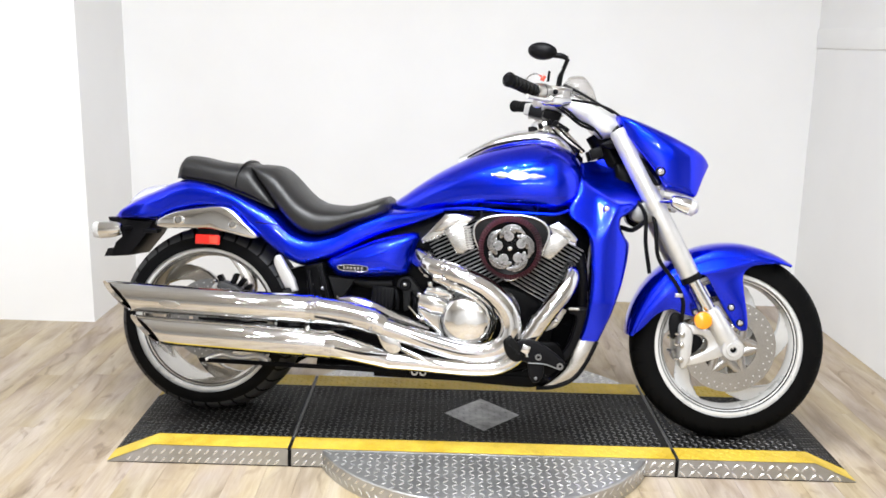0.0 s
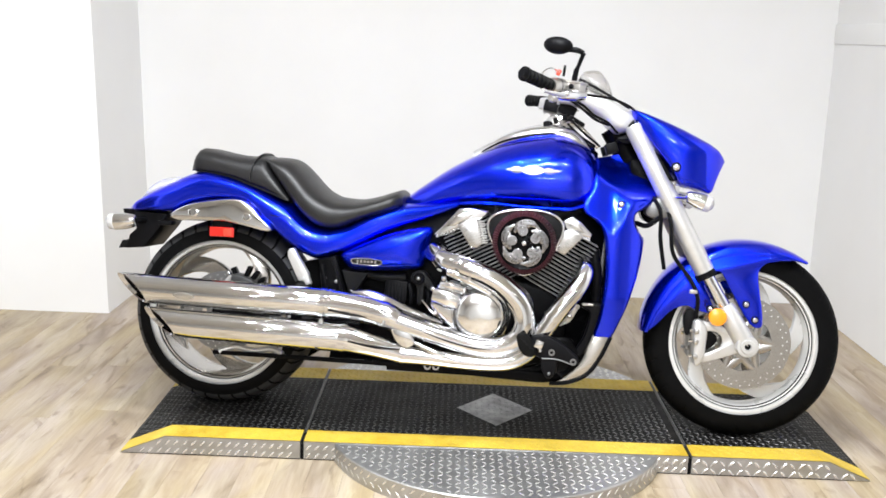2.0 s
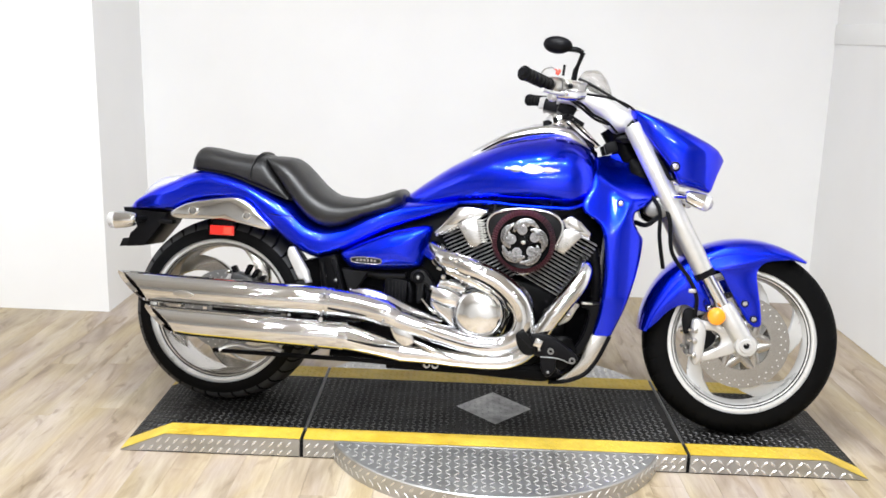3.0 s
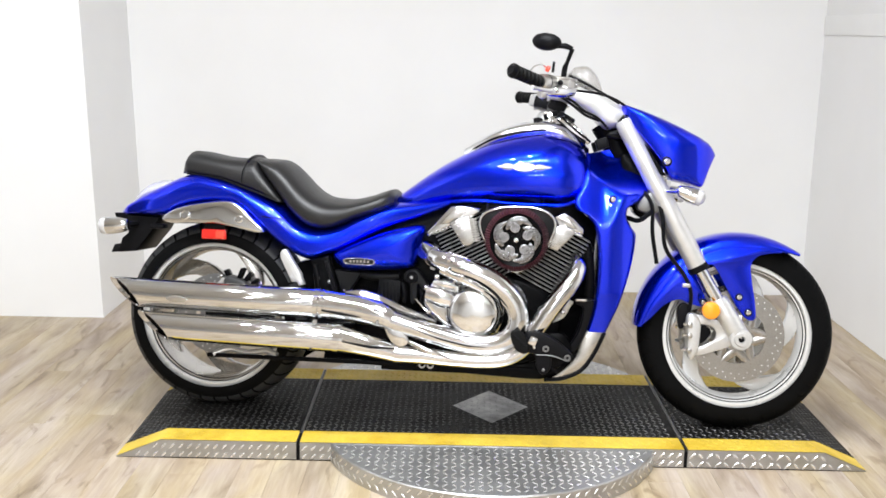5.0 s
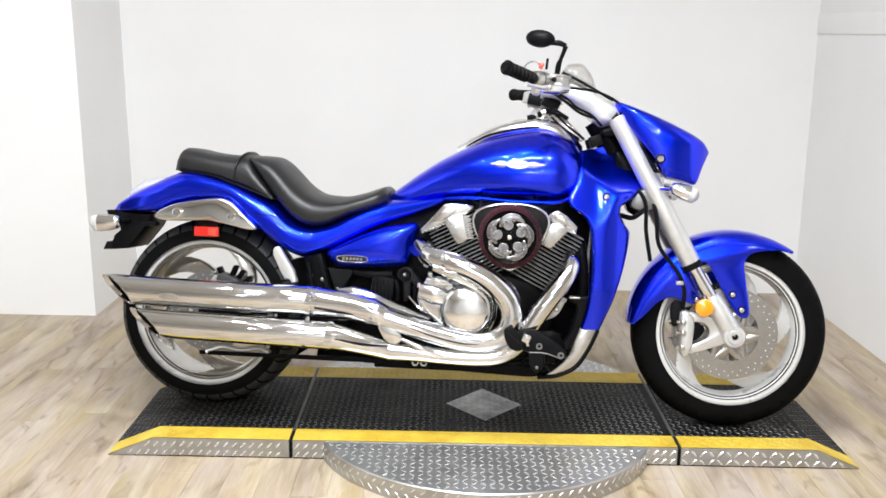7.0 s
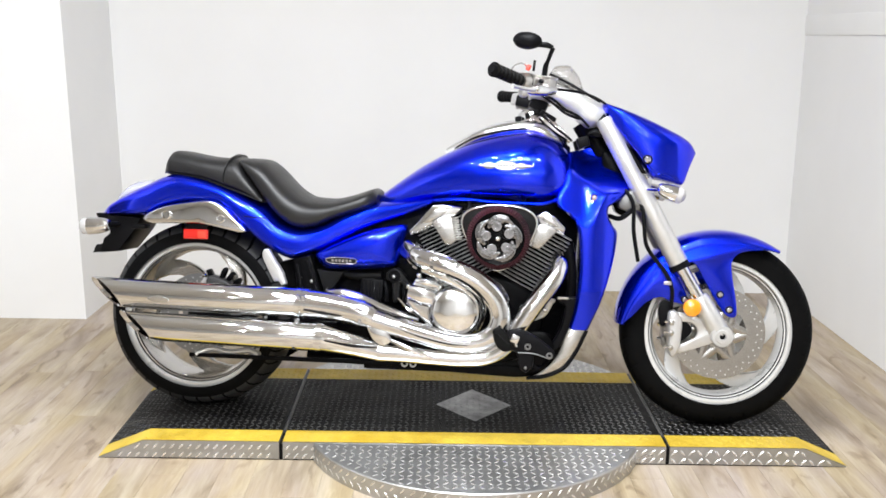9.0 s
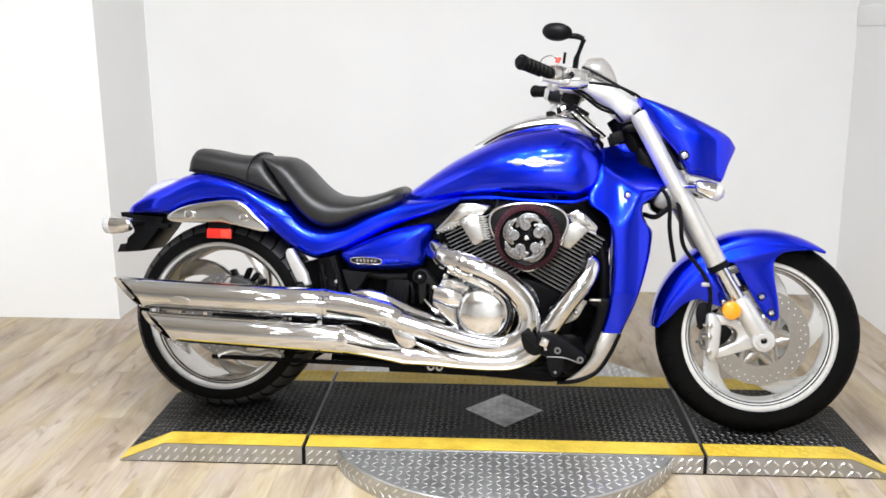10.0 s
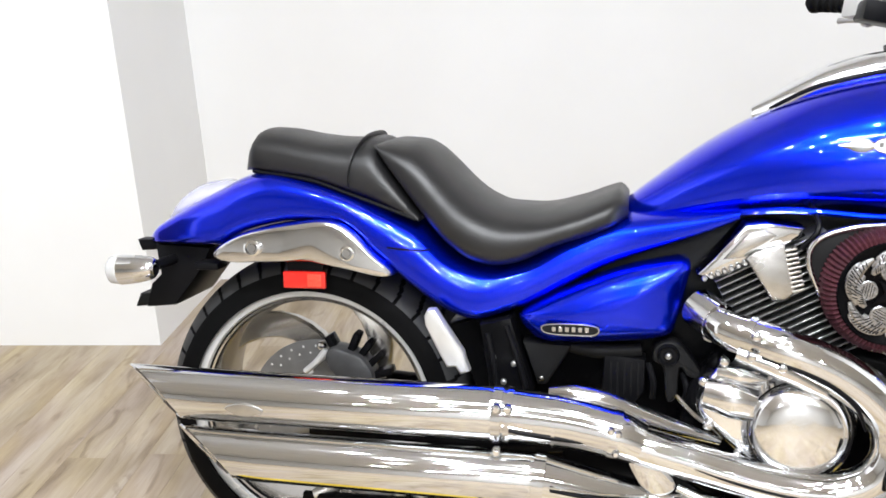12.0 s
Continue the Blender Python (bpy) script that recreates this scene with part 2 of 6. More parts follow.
def box(x0, x1, y0, y1, z0, z1, bevel=0.0, segments=2, bm=None):
    bm2 = bmesh.new()
    m = Matrix.Translation(((x0 + x1) / 2, (y0 + y1) / 2, (z0 + z1) / 2)) @ Matrix.Diagonal((x1 - x0, y1 - y0, z1 - z0, 1))
    bmesh.ops.create_cube(bm2, size=1.0, matrix=m)
    if bevel:
        bmesh.ops.bevel(bm2, geom=bm2.edges[:], offset=bevel, segments=segments, affect="EDGES", profile=0.6)
    if bm is None:
        return bm2
    return join(bm, bm2)


def join(bm, other):
    """Adds other to bm, and frees it."""
    me = bpy.data.meshes.new("joined")
    other.to_mesh(me)
    other.free()
    bm.from_mesh(me)
    bpy.data.meshes.remove(me)
    return bm


def moved(bm, m):
    bmesh.ops.transform(bm, matrix=m, verts=bm.verts[:])
    return bm


def loft(rings, closed=True, caps=True):
    bm = bmesh.new()
    made = [[bm.verts.new(p) for p in ring] for ring in rings]
    n = len(made[0])
    for a, b in zip(made, made[1:]):
        for i in range(n if closed else n - 1):
            j = (i + 1) % n
            bm.faces.new((a[i], a[j], b[j], b[i]))
    if caps and closed:
        bm.faces.new(made[0][::-1])
        bm.faces.new(made[-1])
    bmesh.ops.recalc_face_normals(bm, faces=bm.faces[:])
    return bm


def curve(points):
    """A smooth function through (x, y) points, without overshoot."""
    xs, ys = [p[0] for p in points], [p[1] for p in points]
    d = [(ys[i + 1] - ys[i]) / (xs[i + 1] - xs[i]) for i in range(len(xs) - 1)]
    s = [d[0]] + [0.0 if a * b <= 0 else 2 * a * b / (a + b) for a, b in zip(d, d[1:])] + [d[-1]]

    def at(x):
        if x <= xs[0]:
            return ys[0]
        if x >= xs[-1]:
            return ys[-1]
        i = max(k for k in range(len(xs) - 1) if xs[k] <= x)
        h = xs[i + 1] - xs[i]
        t = (x - xs[i]) / h
        return ((2 * t ** 3 - 3 * t ** 2 + 1) * ys[i] + (t ** 3 - 2 * t ** 2 + t) * h * s[i]
                + (-2 * t ** 3 + 3 * t ** 2) * ys[i + 1] + (t ** 3 - t ** 2) * h * s[i + 1])
    return at


def sgnpow(v, p):
    return math.copysign(abs(v) ** p, v)


def hull(x0, x1, top, low, wide, steps=40, around=40, up=2.3, down=3.0, belt=0.4, ends=0.0):
    """A body along x with a top line, a low line and a half width, rounded across."""
    rings = []
    for k in range(steps + 1):
        u = k / steps
        x = x0 + (x1 - x0) * (0.5 - 0.5 * math.cos(math.pi * u) if ends else u)
        zt, zb, w = top(x), low(x), wide(x)
        zc = zb + belt * (zt - zb)
        ring = []
        for i in range(around):
            a = 2 * math.pi * i / around
            c, s = math.cos(a), math.sin(a)
            e = up if s > 0 else down
            ring.append((x, w * sgnpow(c, 2 / e), zc + (zt - zc if s > 0 else zc - zb) * sgnpow(s, 2 / e)))
        rings.append(ring)
    return loft(rings)


def hull_side(x, z, top, low, wide, up=2.3, down=3.0, belt=0.4):
    """The half width of such a body at x and z."""
    zt, zb, w = top(x), low(x), wide(x)
    zc = zb + belt * (zt - zb)
    u = (z - zc) / (zt - zc) if z > zc else (zc - z) / (zc - zb)
    e = up if z > zc else down
    return w * max(0.0, 1 - min(u, 1) ** e) ** (1 / e)


def spline(points, steps=10):
    """Points along a smooth line through the given ones."""
    p = [Vector(q) for q in points]
    p = [2 * p[0] - p[1]] + p + [2 * p[-1] - p[-2]]
    out = []
    for i in range(1, len(p) - 2):
        for k in range(steps):
            t = k / steps
            out.append(0.5 * ((2 * p[i]) + (p[i + 1] - p[i - 1]) * t + (2 * p[i - 1] - 5 * p[i] + 4 * p[i + 1] - p[i + 2]) * t * t
                              + (3 * p[i] - p[i - 1] - 3 * p[i + 1] + p[i + 2]) * t ** 3))
    out.append(p[-2])
    return out


def tube(points, radius, around=16, steps=10, smooth=True, flat=1.0):
    """A round bar along points; radius may be a list, one for each given point."""
    line = spline(points, steps) if smooth and len(points) > 2 else [Vector(q) for q in points]
    n = len(line)
    if isinstance(radius, (list, tuple)):
        rr = [float(np.interp(i / (n - 1), np.linspace(0, 1, len(radius)), radius)) for i in range(n)]
    else:
        rr = [radius] * n
    rings, side = [], None
    for i in range(n):
        ahead = (line[min(i + 1, n - 1)] - line[max(i - 1, 0)]).normalized()
        if side is None:
            side = ahead.orthogonal().normalized() if abs(ahead.y) > 0.95 else ahead.cross(Vector((0, 1, 0))).normalized()
        side = (side - ahead * side.dot(ahead)).normalized()
        other = ahead.cross(side)
        rings.append([line[i] + rr[i] * (math.cos(a) * side + flat * math.sin(a) * other)
                      for a in (2 * math.pi * k / around for k in range(around))])
    return loft(rings)


def lathe(profile, segments=64, closed=False):
    """Turns (radius, y) points round the y axis."""
    rings = [[(r * math.cos(a), y, r * math.sin(a)) for r, y in profile] for a in (2 * math.pi * k / segments for k in range(segments))]
    bm = bmesh.new()
    made = [[bm.verts.new(p) for p in ring] for ring in rings]
    n = len(profile)
    for k in range(segments):
        a, b = made[k], made[(k + 1) % segments]
        for i in range(n if closed else n - 1):
            j = (i + 1) % n
            bm.faces.new((a[i], a[j], b[j], b[i]))
    bmesh.ops.remove_doubles(bm, verts=bm.verts[:], dist=1e-5)
    bmesh.ops.recalc_face_normals(bm, faces=bm.faces[:])
    return bm


def slab(outline, y0, y1, bevel=0.0, segments=2):
    """A plate in the x-z plane, from y0 to y1, with rounded rims."""
    bm = bmesh.new()
    a = [bm.verts.new((x, y0, z)) for x, z in outline]
    b = [bm.verts.new((x, y1, z)) for x, z in outline]
    n = len(a)
    bm.faces.new(a)
    bm.faces.new(b[::-1])
    for i in range(n):
        j = (i + 1) % n
        bm.faces.new((a[j], a[i], b[i], b[j]))
    bmesh.ops.recalc_face_normals(bm, faces=bm.faces[:])
    if bevel:
        rim = [e for e in bm.edges if abs(e.verts[0].co.y - e.verts[1].co.y) < 1e-6]
        bmesh.ops.bevel(bm, geom=rim, offset=bevel, segments=segments, affect="EDGES", profile=0.5)
    return bm


def smooth_outline(points, steps=6):
    """A closed smooth outline through (x, z) points."""
    p = [Vector(q) for q in points]
    n = len(p)
    out = []
    for i in range(n):
        a, b, c, d = p[i - 1], p[i], p[(i + 1) % n], p[(i + 2) % n]
        for k in range(steps):
            t = k / steps
            out.append(0.5 * ((2 * b) + (c - a) * t + (2 * a - 5 * b + 4 * c - d) * t * t + (3 * b - a - 3 * c + d) * t ** 3))
    return [(q.x, q.y) for q in out]


def pillow(outline, y_base, y_face, inset=0.03, rows=6, y_skirt=None):
    """A bulging panel: the outline at y_base swells towards y_face."""
    c = sum((Vector(q) for q in outline), Vector((0, 0))) / len(outline)
    rings = [] if y_skirt is None else [[(x, y_skirt, z) for x, z in outline]]
    for k in range(rows + 1):
        u = k / rows
        a = u * math.pi / 2
        shrink = inset * (1 - math.cos(a))
        ring = []
        for q in outline:
            v = Vector(q) - c
            f = max(0.05, 1 - shrink / max(v.length, 1e-6))
            w = c + v * f
            ring.append((w.x, y_base + (y_face - y_base) * math.sin(a), w.y))
        rings.append(ring)
    return loft(rings)


def dome(outline, y_base, y_face, power=2.4, rows=12, y_skirt=None):
    """A panel that bulges all over, from the outline at y_base to y_face in its middle."""
    c = sum((Vector(q) for q in outline), Vector((0, 0))) / len(outline)
    rings = [] if y_skirt is None else [[(x, y_skirt, z) for x, z in outline]]
    for k in range(rows + 1):
        f = max(0.02, math.cos(math.pi / 2 * k / rows))
        y = y_base + (y_face - y_base) * (1 - f ** power) ** (1 / power)
        rings.append([(c.x + (x - c.x) * f, y, c.y + (z - c.y) * f) for x, z in outline])
    return loft(rings)


def bolt(x, y, z, r, h=0.006, sides=14):
    """A round-headed bolt that faces -y."""
    bm = lathe([(0.0001, -h), (r * 0.55, -h), (r * 0.85, -h * 0.75), (r, -h * 0.3), (r, h * 0.4)], sides)
    return moved(bm, pose(x, y, z))


def mirrored(bm):
    """The same on the bike's other side."""
    other = bm.copy()
    moved(other, Matrix.Diagonal((1, -1, 1, 1)))
    bmesh.ops.reverse_faces(other, faces=other.faces[:])
    return other


# ---------------------------------------------------------------- room
X0, X1, YB, YF = -1.79, 2.37, 2.27, -8.0
BAY = -0.7
HX0, HX1 = -5.0, 5.6
solid("wall_west", box(X0 - 0.12, X0, BAY, 1.59, 0, CEIL), WALL, "plain white painted side wall", "wall")
PIER, LEAN = -1.172, 0.023
solid("wall_pillar", loft([[(X0 - 0.12, 1.59, z), (PIER - LEAN * z, 1.59, z), (PIER - LEAN * z, YB, z), (X0 - 0.12, YB, z)] for z in (0, CEIL)]), WALL, "white painted boxed-out wall pier in the corner", "wall")
solid("wall_north", box(X0 - 0.12, X1 + 0.12, YB, YB + 0.12, 0, CEIL), WALL, "white painted back wall with faint scuffs", "wall")
solid("wall_east", box(X1, X1 + 0.12, BAY, YB, 0, CEIL), WALL, "white painted side wall behind the front wheel", "wall")
# The hall outside the bay is unseen; its walls shape fill and reflections.
solid("wall_bay_west", box(HX0, X0 - 0.12, BAY, BAY + 0.12, 0, CEIL), HALL, "unseen plain wall beside the display bay", "wall")
solid("wall_bay_east", box(X1 + 0.12, HX1, BAY, BAY + 0.12, 0, CEIL), HALL, "unseen plain wall beside the display bay", "wall")
solid("wall_hall_west", box(HX0 - 0.12, HX0, YF, BAY + 0.12, 0, CEIL), HALL, "unseen plain showroom wall", "wall")
solid("wall_hall_east", box(HX1, HX1 + 0.12, YF, BAY + 0.12, 0, CEIL), HALL, "unseen plain showroom wall", "wall")
solid("wall_south", box(HX0 - 0.12, HX1 + 0.12, YF - 0.12, YF, 0, CEIL), HALL, "unseen plain wall closing the showroom", "wall")
solid("ceiling", box(HX0 - 0.12, HX1 + 0.12, YF - 0.12, YB + 0.12, CEIL, CEIL + 0.1), HALLTOP, "plain grey showroom ceiling", "ceiling")
solid("trim", box(X1 - 0.007, X1, BAY, YB, 1.375, 1.472, 0.003, 2), TRIM, "white wooden rail along the side wall", "trim")

# a dark framed panel that hangs just above the floor on the west wall
panel = thing("wall_panel", "tall dark panel in a grey metal frame on the white wall", "panel", pose(X0 + 0.085, 0.10, 0.065, 0, -3.5, 0))
part("frame", join(join(box(0.0, 0.03, -0.48, -0.44, 0, 1.3, 0.004), box(0.0, 0.03, 0.44, 0.48, 0, 1.3, 0.004)),
                   join(box(0.0, 0.03, -0.44, 0.44, 0, 0.05, 0.004), box(0.0, 0.03, -0.44, 0.44, 1.25, 1.3, 0.004))), GREY, panel)
part("board", box(0.0, 0.015, -0.44, 0.44, 0.05, 1.25), material("dark_board", (0.09, 0.07, 0.06), 0.3, spread=0.4, scale=5), panel, "dark brown board")

floor = solid("floor", box(HX0 - 0.12, HX1 + 0.12, YF - 0.12, YB + 0.12, -0.06, -0.006), SLAB, "pale oak plank floor", "floor")

# ---------------------------------------------------------------- display platform
DECK, RIM, FAR = 0.063, 0.0625, 0.725
EDGE, EDGE2 = 0.094, 0.120


def lug(bm, at, along, across, up, size=(0.021, 0.0055, 0.0016)):
    """One raised lug of tread plate."""
    a, b, h = along * size[0] / 2, across * size[1] / 2, up * size[2]
    low = [bm.verts.new(at + s * a + t * b) for s, t in ((-1, 0), (-0.45, -1), (0.45, -1), (1, 0), (0.45, 1), (-0.45, 1))]
    high = [bm.verts.new(at + 0.78 * s * a + 0.5 * t * b + h) for s, t in ((-1, 0), (-0.45, -1), (0.45, -1), (1, 0), (0.45, 1), (-0.45, 1))]
    bm.faces.new(high)
    for i in range(6):
        j = (i + 1) % 6
        bm.faces.new((low[i], low[j], high[j], high[i]))


def tread(origin, u, v, nu, nv, pitch, keep, size=(0.021, 0.0055, 0.0016), both=True):
    """Rows of lugs, turned in alternation, over the plane of u and v."""
    bm = bmesh.new()
    u, v = Vector(u).normalized(), Vector(v).normalized()
    up = u.cross(v).normalized()
    for i in range(nu):
        for j in range(nv):
            p = Vector(origin) + u * (i + 0.5) * pitch + v * (j + 0.5) * pitch
            if not keep(p):
                continue
            s = 1 if (i + j) % 2 or not both else -1
            lug(bm, p, (u + s * v).normalized(), (v - s * u).normalized(), up, size)
    return bm


def deck_section(label, x0, x1, ramp0, ramp1, crossed=False):
    """One section of the platform: x0 to x1, with its slope's width at either end."""
    ob = thing("platform_section", label, "display platform", pose(0, 0, 0), "sections of the display platform")

    def height(x):
        k = 1.0
        if ramp0:
            k = min(k, (x - x0) / ramp0)
        if ramp1:
            k = min(k, (x1 - x) / ramp1)
        return max(k, 0.06)
    cuts = sorted({x0, x1} | ({x0 + ramp0} if ramp0 else set()) | ({x1 - ramp1} if ramp1 else set()))

    def strip(y0, z0, y1, z1, lift=0.0):
        bm = bmesh.new()
        last = None
        for x in cuts:
            k = height(x)
            pair = [bm.verts.new((x, y0, z0 * k + lift)), bm.verts.new((x, y1, z1 * k + lift))]
            if last:
                bm.faces.new((last[0], pair[0], pair[1], last[1]))
            last = pair
        bmesh.ops.recalc_face_normals(bm, faces=bm.faces[:])
        if sum(f.normal.z for f in bm.faces) < 0:
            bmesh.ops.reverse_faces(bm, faces=bm.faces[:])
        return bm
    rings = []
    for x in cuts:
        k = height(x)
        foot = min(0.0045, 0.5 * RIM * k)
        rings.append([(x, 0, foot), (x, 0, RIM * k), (x, EDGE, DECK * k), (x, FAR - EDGE2, DECK * k), (x, FAR, RIM * k), (x, FAR, foot)])
    part("body", loft(rings), PLATE, ob, "bare aluminium tread plate sides")
    part("base_strip", box(x0 + (0.02 if ramp0 else 0.001), x1 - (0.02 if ramp1 else 0.001), 0.004, FAR - 0.004, 0.0, 0.0046), RUBBER, ob, "thin black strip along the platform's foot")
    part("top_plate", strip(EDGE, DECK, FAR - EDGE2, DECK, 0.0012), DECKBLACK, ob, "black painted tread plate")
    part("yellow_edge", strip(0.001, RIM, EDGE, DECK, 0.0015), YELLOW, ob, "worn yellow safety stripe")
    part("yellow_edge", strip(FAR - EDGE2, DECK, FAR - 0.001, RIM, 0.0015), YELLOW, ob, "worn yellow safety stripe")
    flat0, flat1 = x0 + ramp0, x1 - ramp1
    pitch = 0.0225
    diamond = lambda p: abs(p.x - 0.626) / 0.140 + abs(p.y - 0.350) / 0.166 < 1
    lugs = tread((flat0, EDGE, DECK + 0.0012), (1, 0, 0), (0, 1, 0), int((flat1 - flat0) / pitch), int((FAR - EDGE - EDGE2) / pitch), pitch,
                 lambda p: not diamond(p))
    for ramp, x in ((ramp0, x0), (ramp1, x1)):
        if ramp:
            slope = DECK * 0.94 / ramp
            if x == x0:
                more = tread((x0, EDGE, DECK * 0.06 + 0.0012), (1, 0, slope), (0, 1, 0), int(ramp * 1.1 / pitch), int((FAR - EDGE - EDGE2) / pitch), pitch, lambda p: True)
            else:
                more = tread((x1 - ramp, EDGE, DECK + 0.0012), (1, 0, -slope), (0, 1, 0), int(ramp * 1.1 / pitch), int((FAR - EDGE - EDGE2) / pitch), pitch, lambda p: True)
            join(lugs, more)
    part("tread_pattern", lugs, LUGDARK, ob, "worn raised lugs", "stuff")
    for y0, y1, z0, z1 in ((0, EDGE, RIM, DECK), (FAR - EDGE2, FAR, DECK, RIM)):
        s = (z1 - z0) / (y1 - y0)
        bm = tread((flat0, y0 + 0.004, z0 + 0.0012 + 0.004 * s), (1, 0, 0), (0, 1, s), int((flat1 - flat0) / pitch), int((y1 - y0) / pitch), pitch, lambda p: True)
        part("stripe_pattern", bm, YELLOW, ob, "", "stuff")
    side = tread((x0, 0.0, 0.0), (1, 0, 0), (0, 0, 1), int((x1 - x0) / 0.028), 2, 0.028,
                 lambda p: p.z + 0.010 < RIM * height(p.x), (0.029, 0.0078, 0.0020), crossed)
    part("side_pattern", side, LUGBRIGHT, ob, "bright raised lugs", "stuff")
    return ob


deck_section("black tread-plate platform end with yellow edges, sloping to the floor", -0.593, -0.011, 0.145, 0)
middle = deck_section("long black tread-plate platform middle with yellow edges under the motorcycle", 0.001, 1.236, 0, 0)
deck_section("black tread-plate platform end with yellow edges under the front wheel", 1.248, 1.823, 0, 0.138, True)

# the bare lozenge let into the middle section
bm = bmesh.new()
bm.faces.new([bm.verts.new(p) for p in ((0.4925, 0.35, 0.0655), (0.626, 0.192, 0.0655), (0.7595, 0.35, 0.0655), (0.626, 0.508, 0.0655))])
part("lozenge_plate", bm, BAREPLATE, middle, "scuffed bare metal lozenge")
inside = lambda p: abs(p.x - 0.626) / 0.128 + abs(p.y - 0.35) / 0.150 < 1
part("lozenge_pattern", tread((0.486, 0.19, 0.0655), (1, 0, 0), (0, 1, 0), 13, 15, 0.0215, inside, (0.015, 0.004, 0.0011)), BAREPLATE, middle, "", "stuff")

# hinge rods in the two joints
for x in (-0.005, 1.242):
    rod = thing("hinge_rod", "thin steel hinge rod in the platform joint", "hinge", pose(x, 0, 0), "hinge rods of the platform")
    part("rod", tube([(0, 0.09, 0.061), (0, 0.71, 0.061)], 0.0048, 8), LUGDARK, rod)
    part("gasket", box(-0.0056, 0.0056, 0.004, 0.720, 0.0, 0.054), PLASTIC, rod, "black rubber gasket")

# the turntable plates that show on both sides of the platform
disc = thing("turntable_disc", "round aluminium tread-plate turntable under the platform", "turntable", pose(0, 0, 0))


def segment(cx, cy, radius, y_cut, side):
    """The part of a round plate beyond a chord; side -1: towards -y."""
    span = math.acos(abs(y_cut - cy) / radius)
    mid = side * math.pi / 2
    if side * (y_cut - cy) < 0:
        span = math.pi - span
    arc = [(cx + radius * math.cos(a), cy + radius * math.sin(a)) for a in (mid - span + 2 * span * k / 72 for k in range(73))]
    bm = loft([[(x, y, 0.0) for x, y in arc], [(x, y, 0.056) for x, y in arc], [(cx + (x - cx) * 0.994, y if abs(y - y_cut) < 0.01 else cy + (y - cy) * 0.994, 0.0595) for x, y in arc]])
    keep = lambda p: side * (p.y - y_cut) > 0.012 and math.hypot(p.x - cx, p.y - cy) < radius - 0.014
    tops = tread((cx - radius, cy - radius, 0.0595), (1, 0, 0), (0, 1, 0), int(2 * radius / 0.0265), int(2 * radius / 0.0265), 0.0265, keep, (0.024, 0.0055, 0.0016))
    rims = bmesh.new()
    n = int(2 * span * radius / 0.034)
    for k in range(n):
        for row in (0.018, 0.042):
            a = mid - span + 2 * span * (k + (0.75 if row > 0.03 else 0.25)) / n
            t, o, z = Vector((-math.sin(a), math.cos(a), 0)), Vector((math.cos(a), math.sin(a), 0)), Vector((0, 0, 1))
            s = 1 if row > 0.03 else -1
            lug(rims, Vector((cx, cy, row)) + o * radius, (t + s * z).normalized(), (z - s * t).normalized(), o, (0.026, 0.006, 0.0014))
    plate = part("plate", bm, PLATE, disc, "bare aluminium tread plate")
    part("tread_pattern", tops, LUGBRIGHT, plate, "bright raised lugs", "stuff")
    part("rim_pattern", rims, LUGBRIGHT, plate, "", "stuff")


segment(0.62, 0.208, 0.56, -0.0005, -1)
segment(0.60, 0.385, 0.69, 0.7255, 1)


# ---------------------------------------------------------------- motorcycle
# Built upright along x (front at +x, its right side at -y), then leaned on its stand.
bike = thing("motorcycle", "blue cruiser motorcycle with chrome exhausts, leaning on its stand", "motorcycle",
             Matrix.Translation((-0.333, 0.378, 0.0645)) @ pose(0, 0, 0, 0, 0, -5.3) @ pose(0, 0, 0, -8.0) @ Matrix.Scale(1.014, 4))
REAR, FRONT, AXLE = 0.003, 1.748, 0.315


def tyre(radius, half, rim, grooves, turn):
    """A tyre round the y axis with slanted tread grooves."""
    prof = []
    n = 36
    for k in range(n + 1):
        a = math.pi * k / n
        y = -half * sgnpow(math.cos(a), 0.92)
        r = rim + (radius - rim) * abs(math.sin(a)) ** 0.62
        prof.append((r, y))
    seg = grooves * 14
    bm = bmesh.new()
    made = []
    for k in range(seg):
        a = 2 * math.pi * k / seg
        row = []
        for r, y in prof:
            v = abs(y) / half
            cut = 0.0
            if 0.10 < v < 0.93 and r > rim + 0.52 * (radius - rim):
                ph = (k / seg * grooves + turn * v ** 1.3 + (0.5 if y > 0 else 0.0)) % 1.0
                cut = 0.0045 if ph < 0.0715 else 0.0
            row.append(bm.verts.new(((r - cut) * math.cos(a), y, (r - cut) * math.sin(a))))
        made.append(row)
    for k in range(seg):
        a, b = made[k], made[(k + 1) % seg]
        for i in range(n):
            face = bm.faces.new((a[i], a[i + 1], b[i + 1], b[i]))
            whole = all(math.hypot(v.co.x, v.co.z) > prof[m][0] - 0.001 for v, m in zip(face.verts, (i, i + 1, i + 1, i)))
            if whole and min(prof[i][0], prof[i + 1][0]) > rim + 0.50 * (radius - rim):
                face.material_index = 1
    bmesh.ops.recalc_face_normals(bm, faces=bm.faces[:])
    return bm


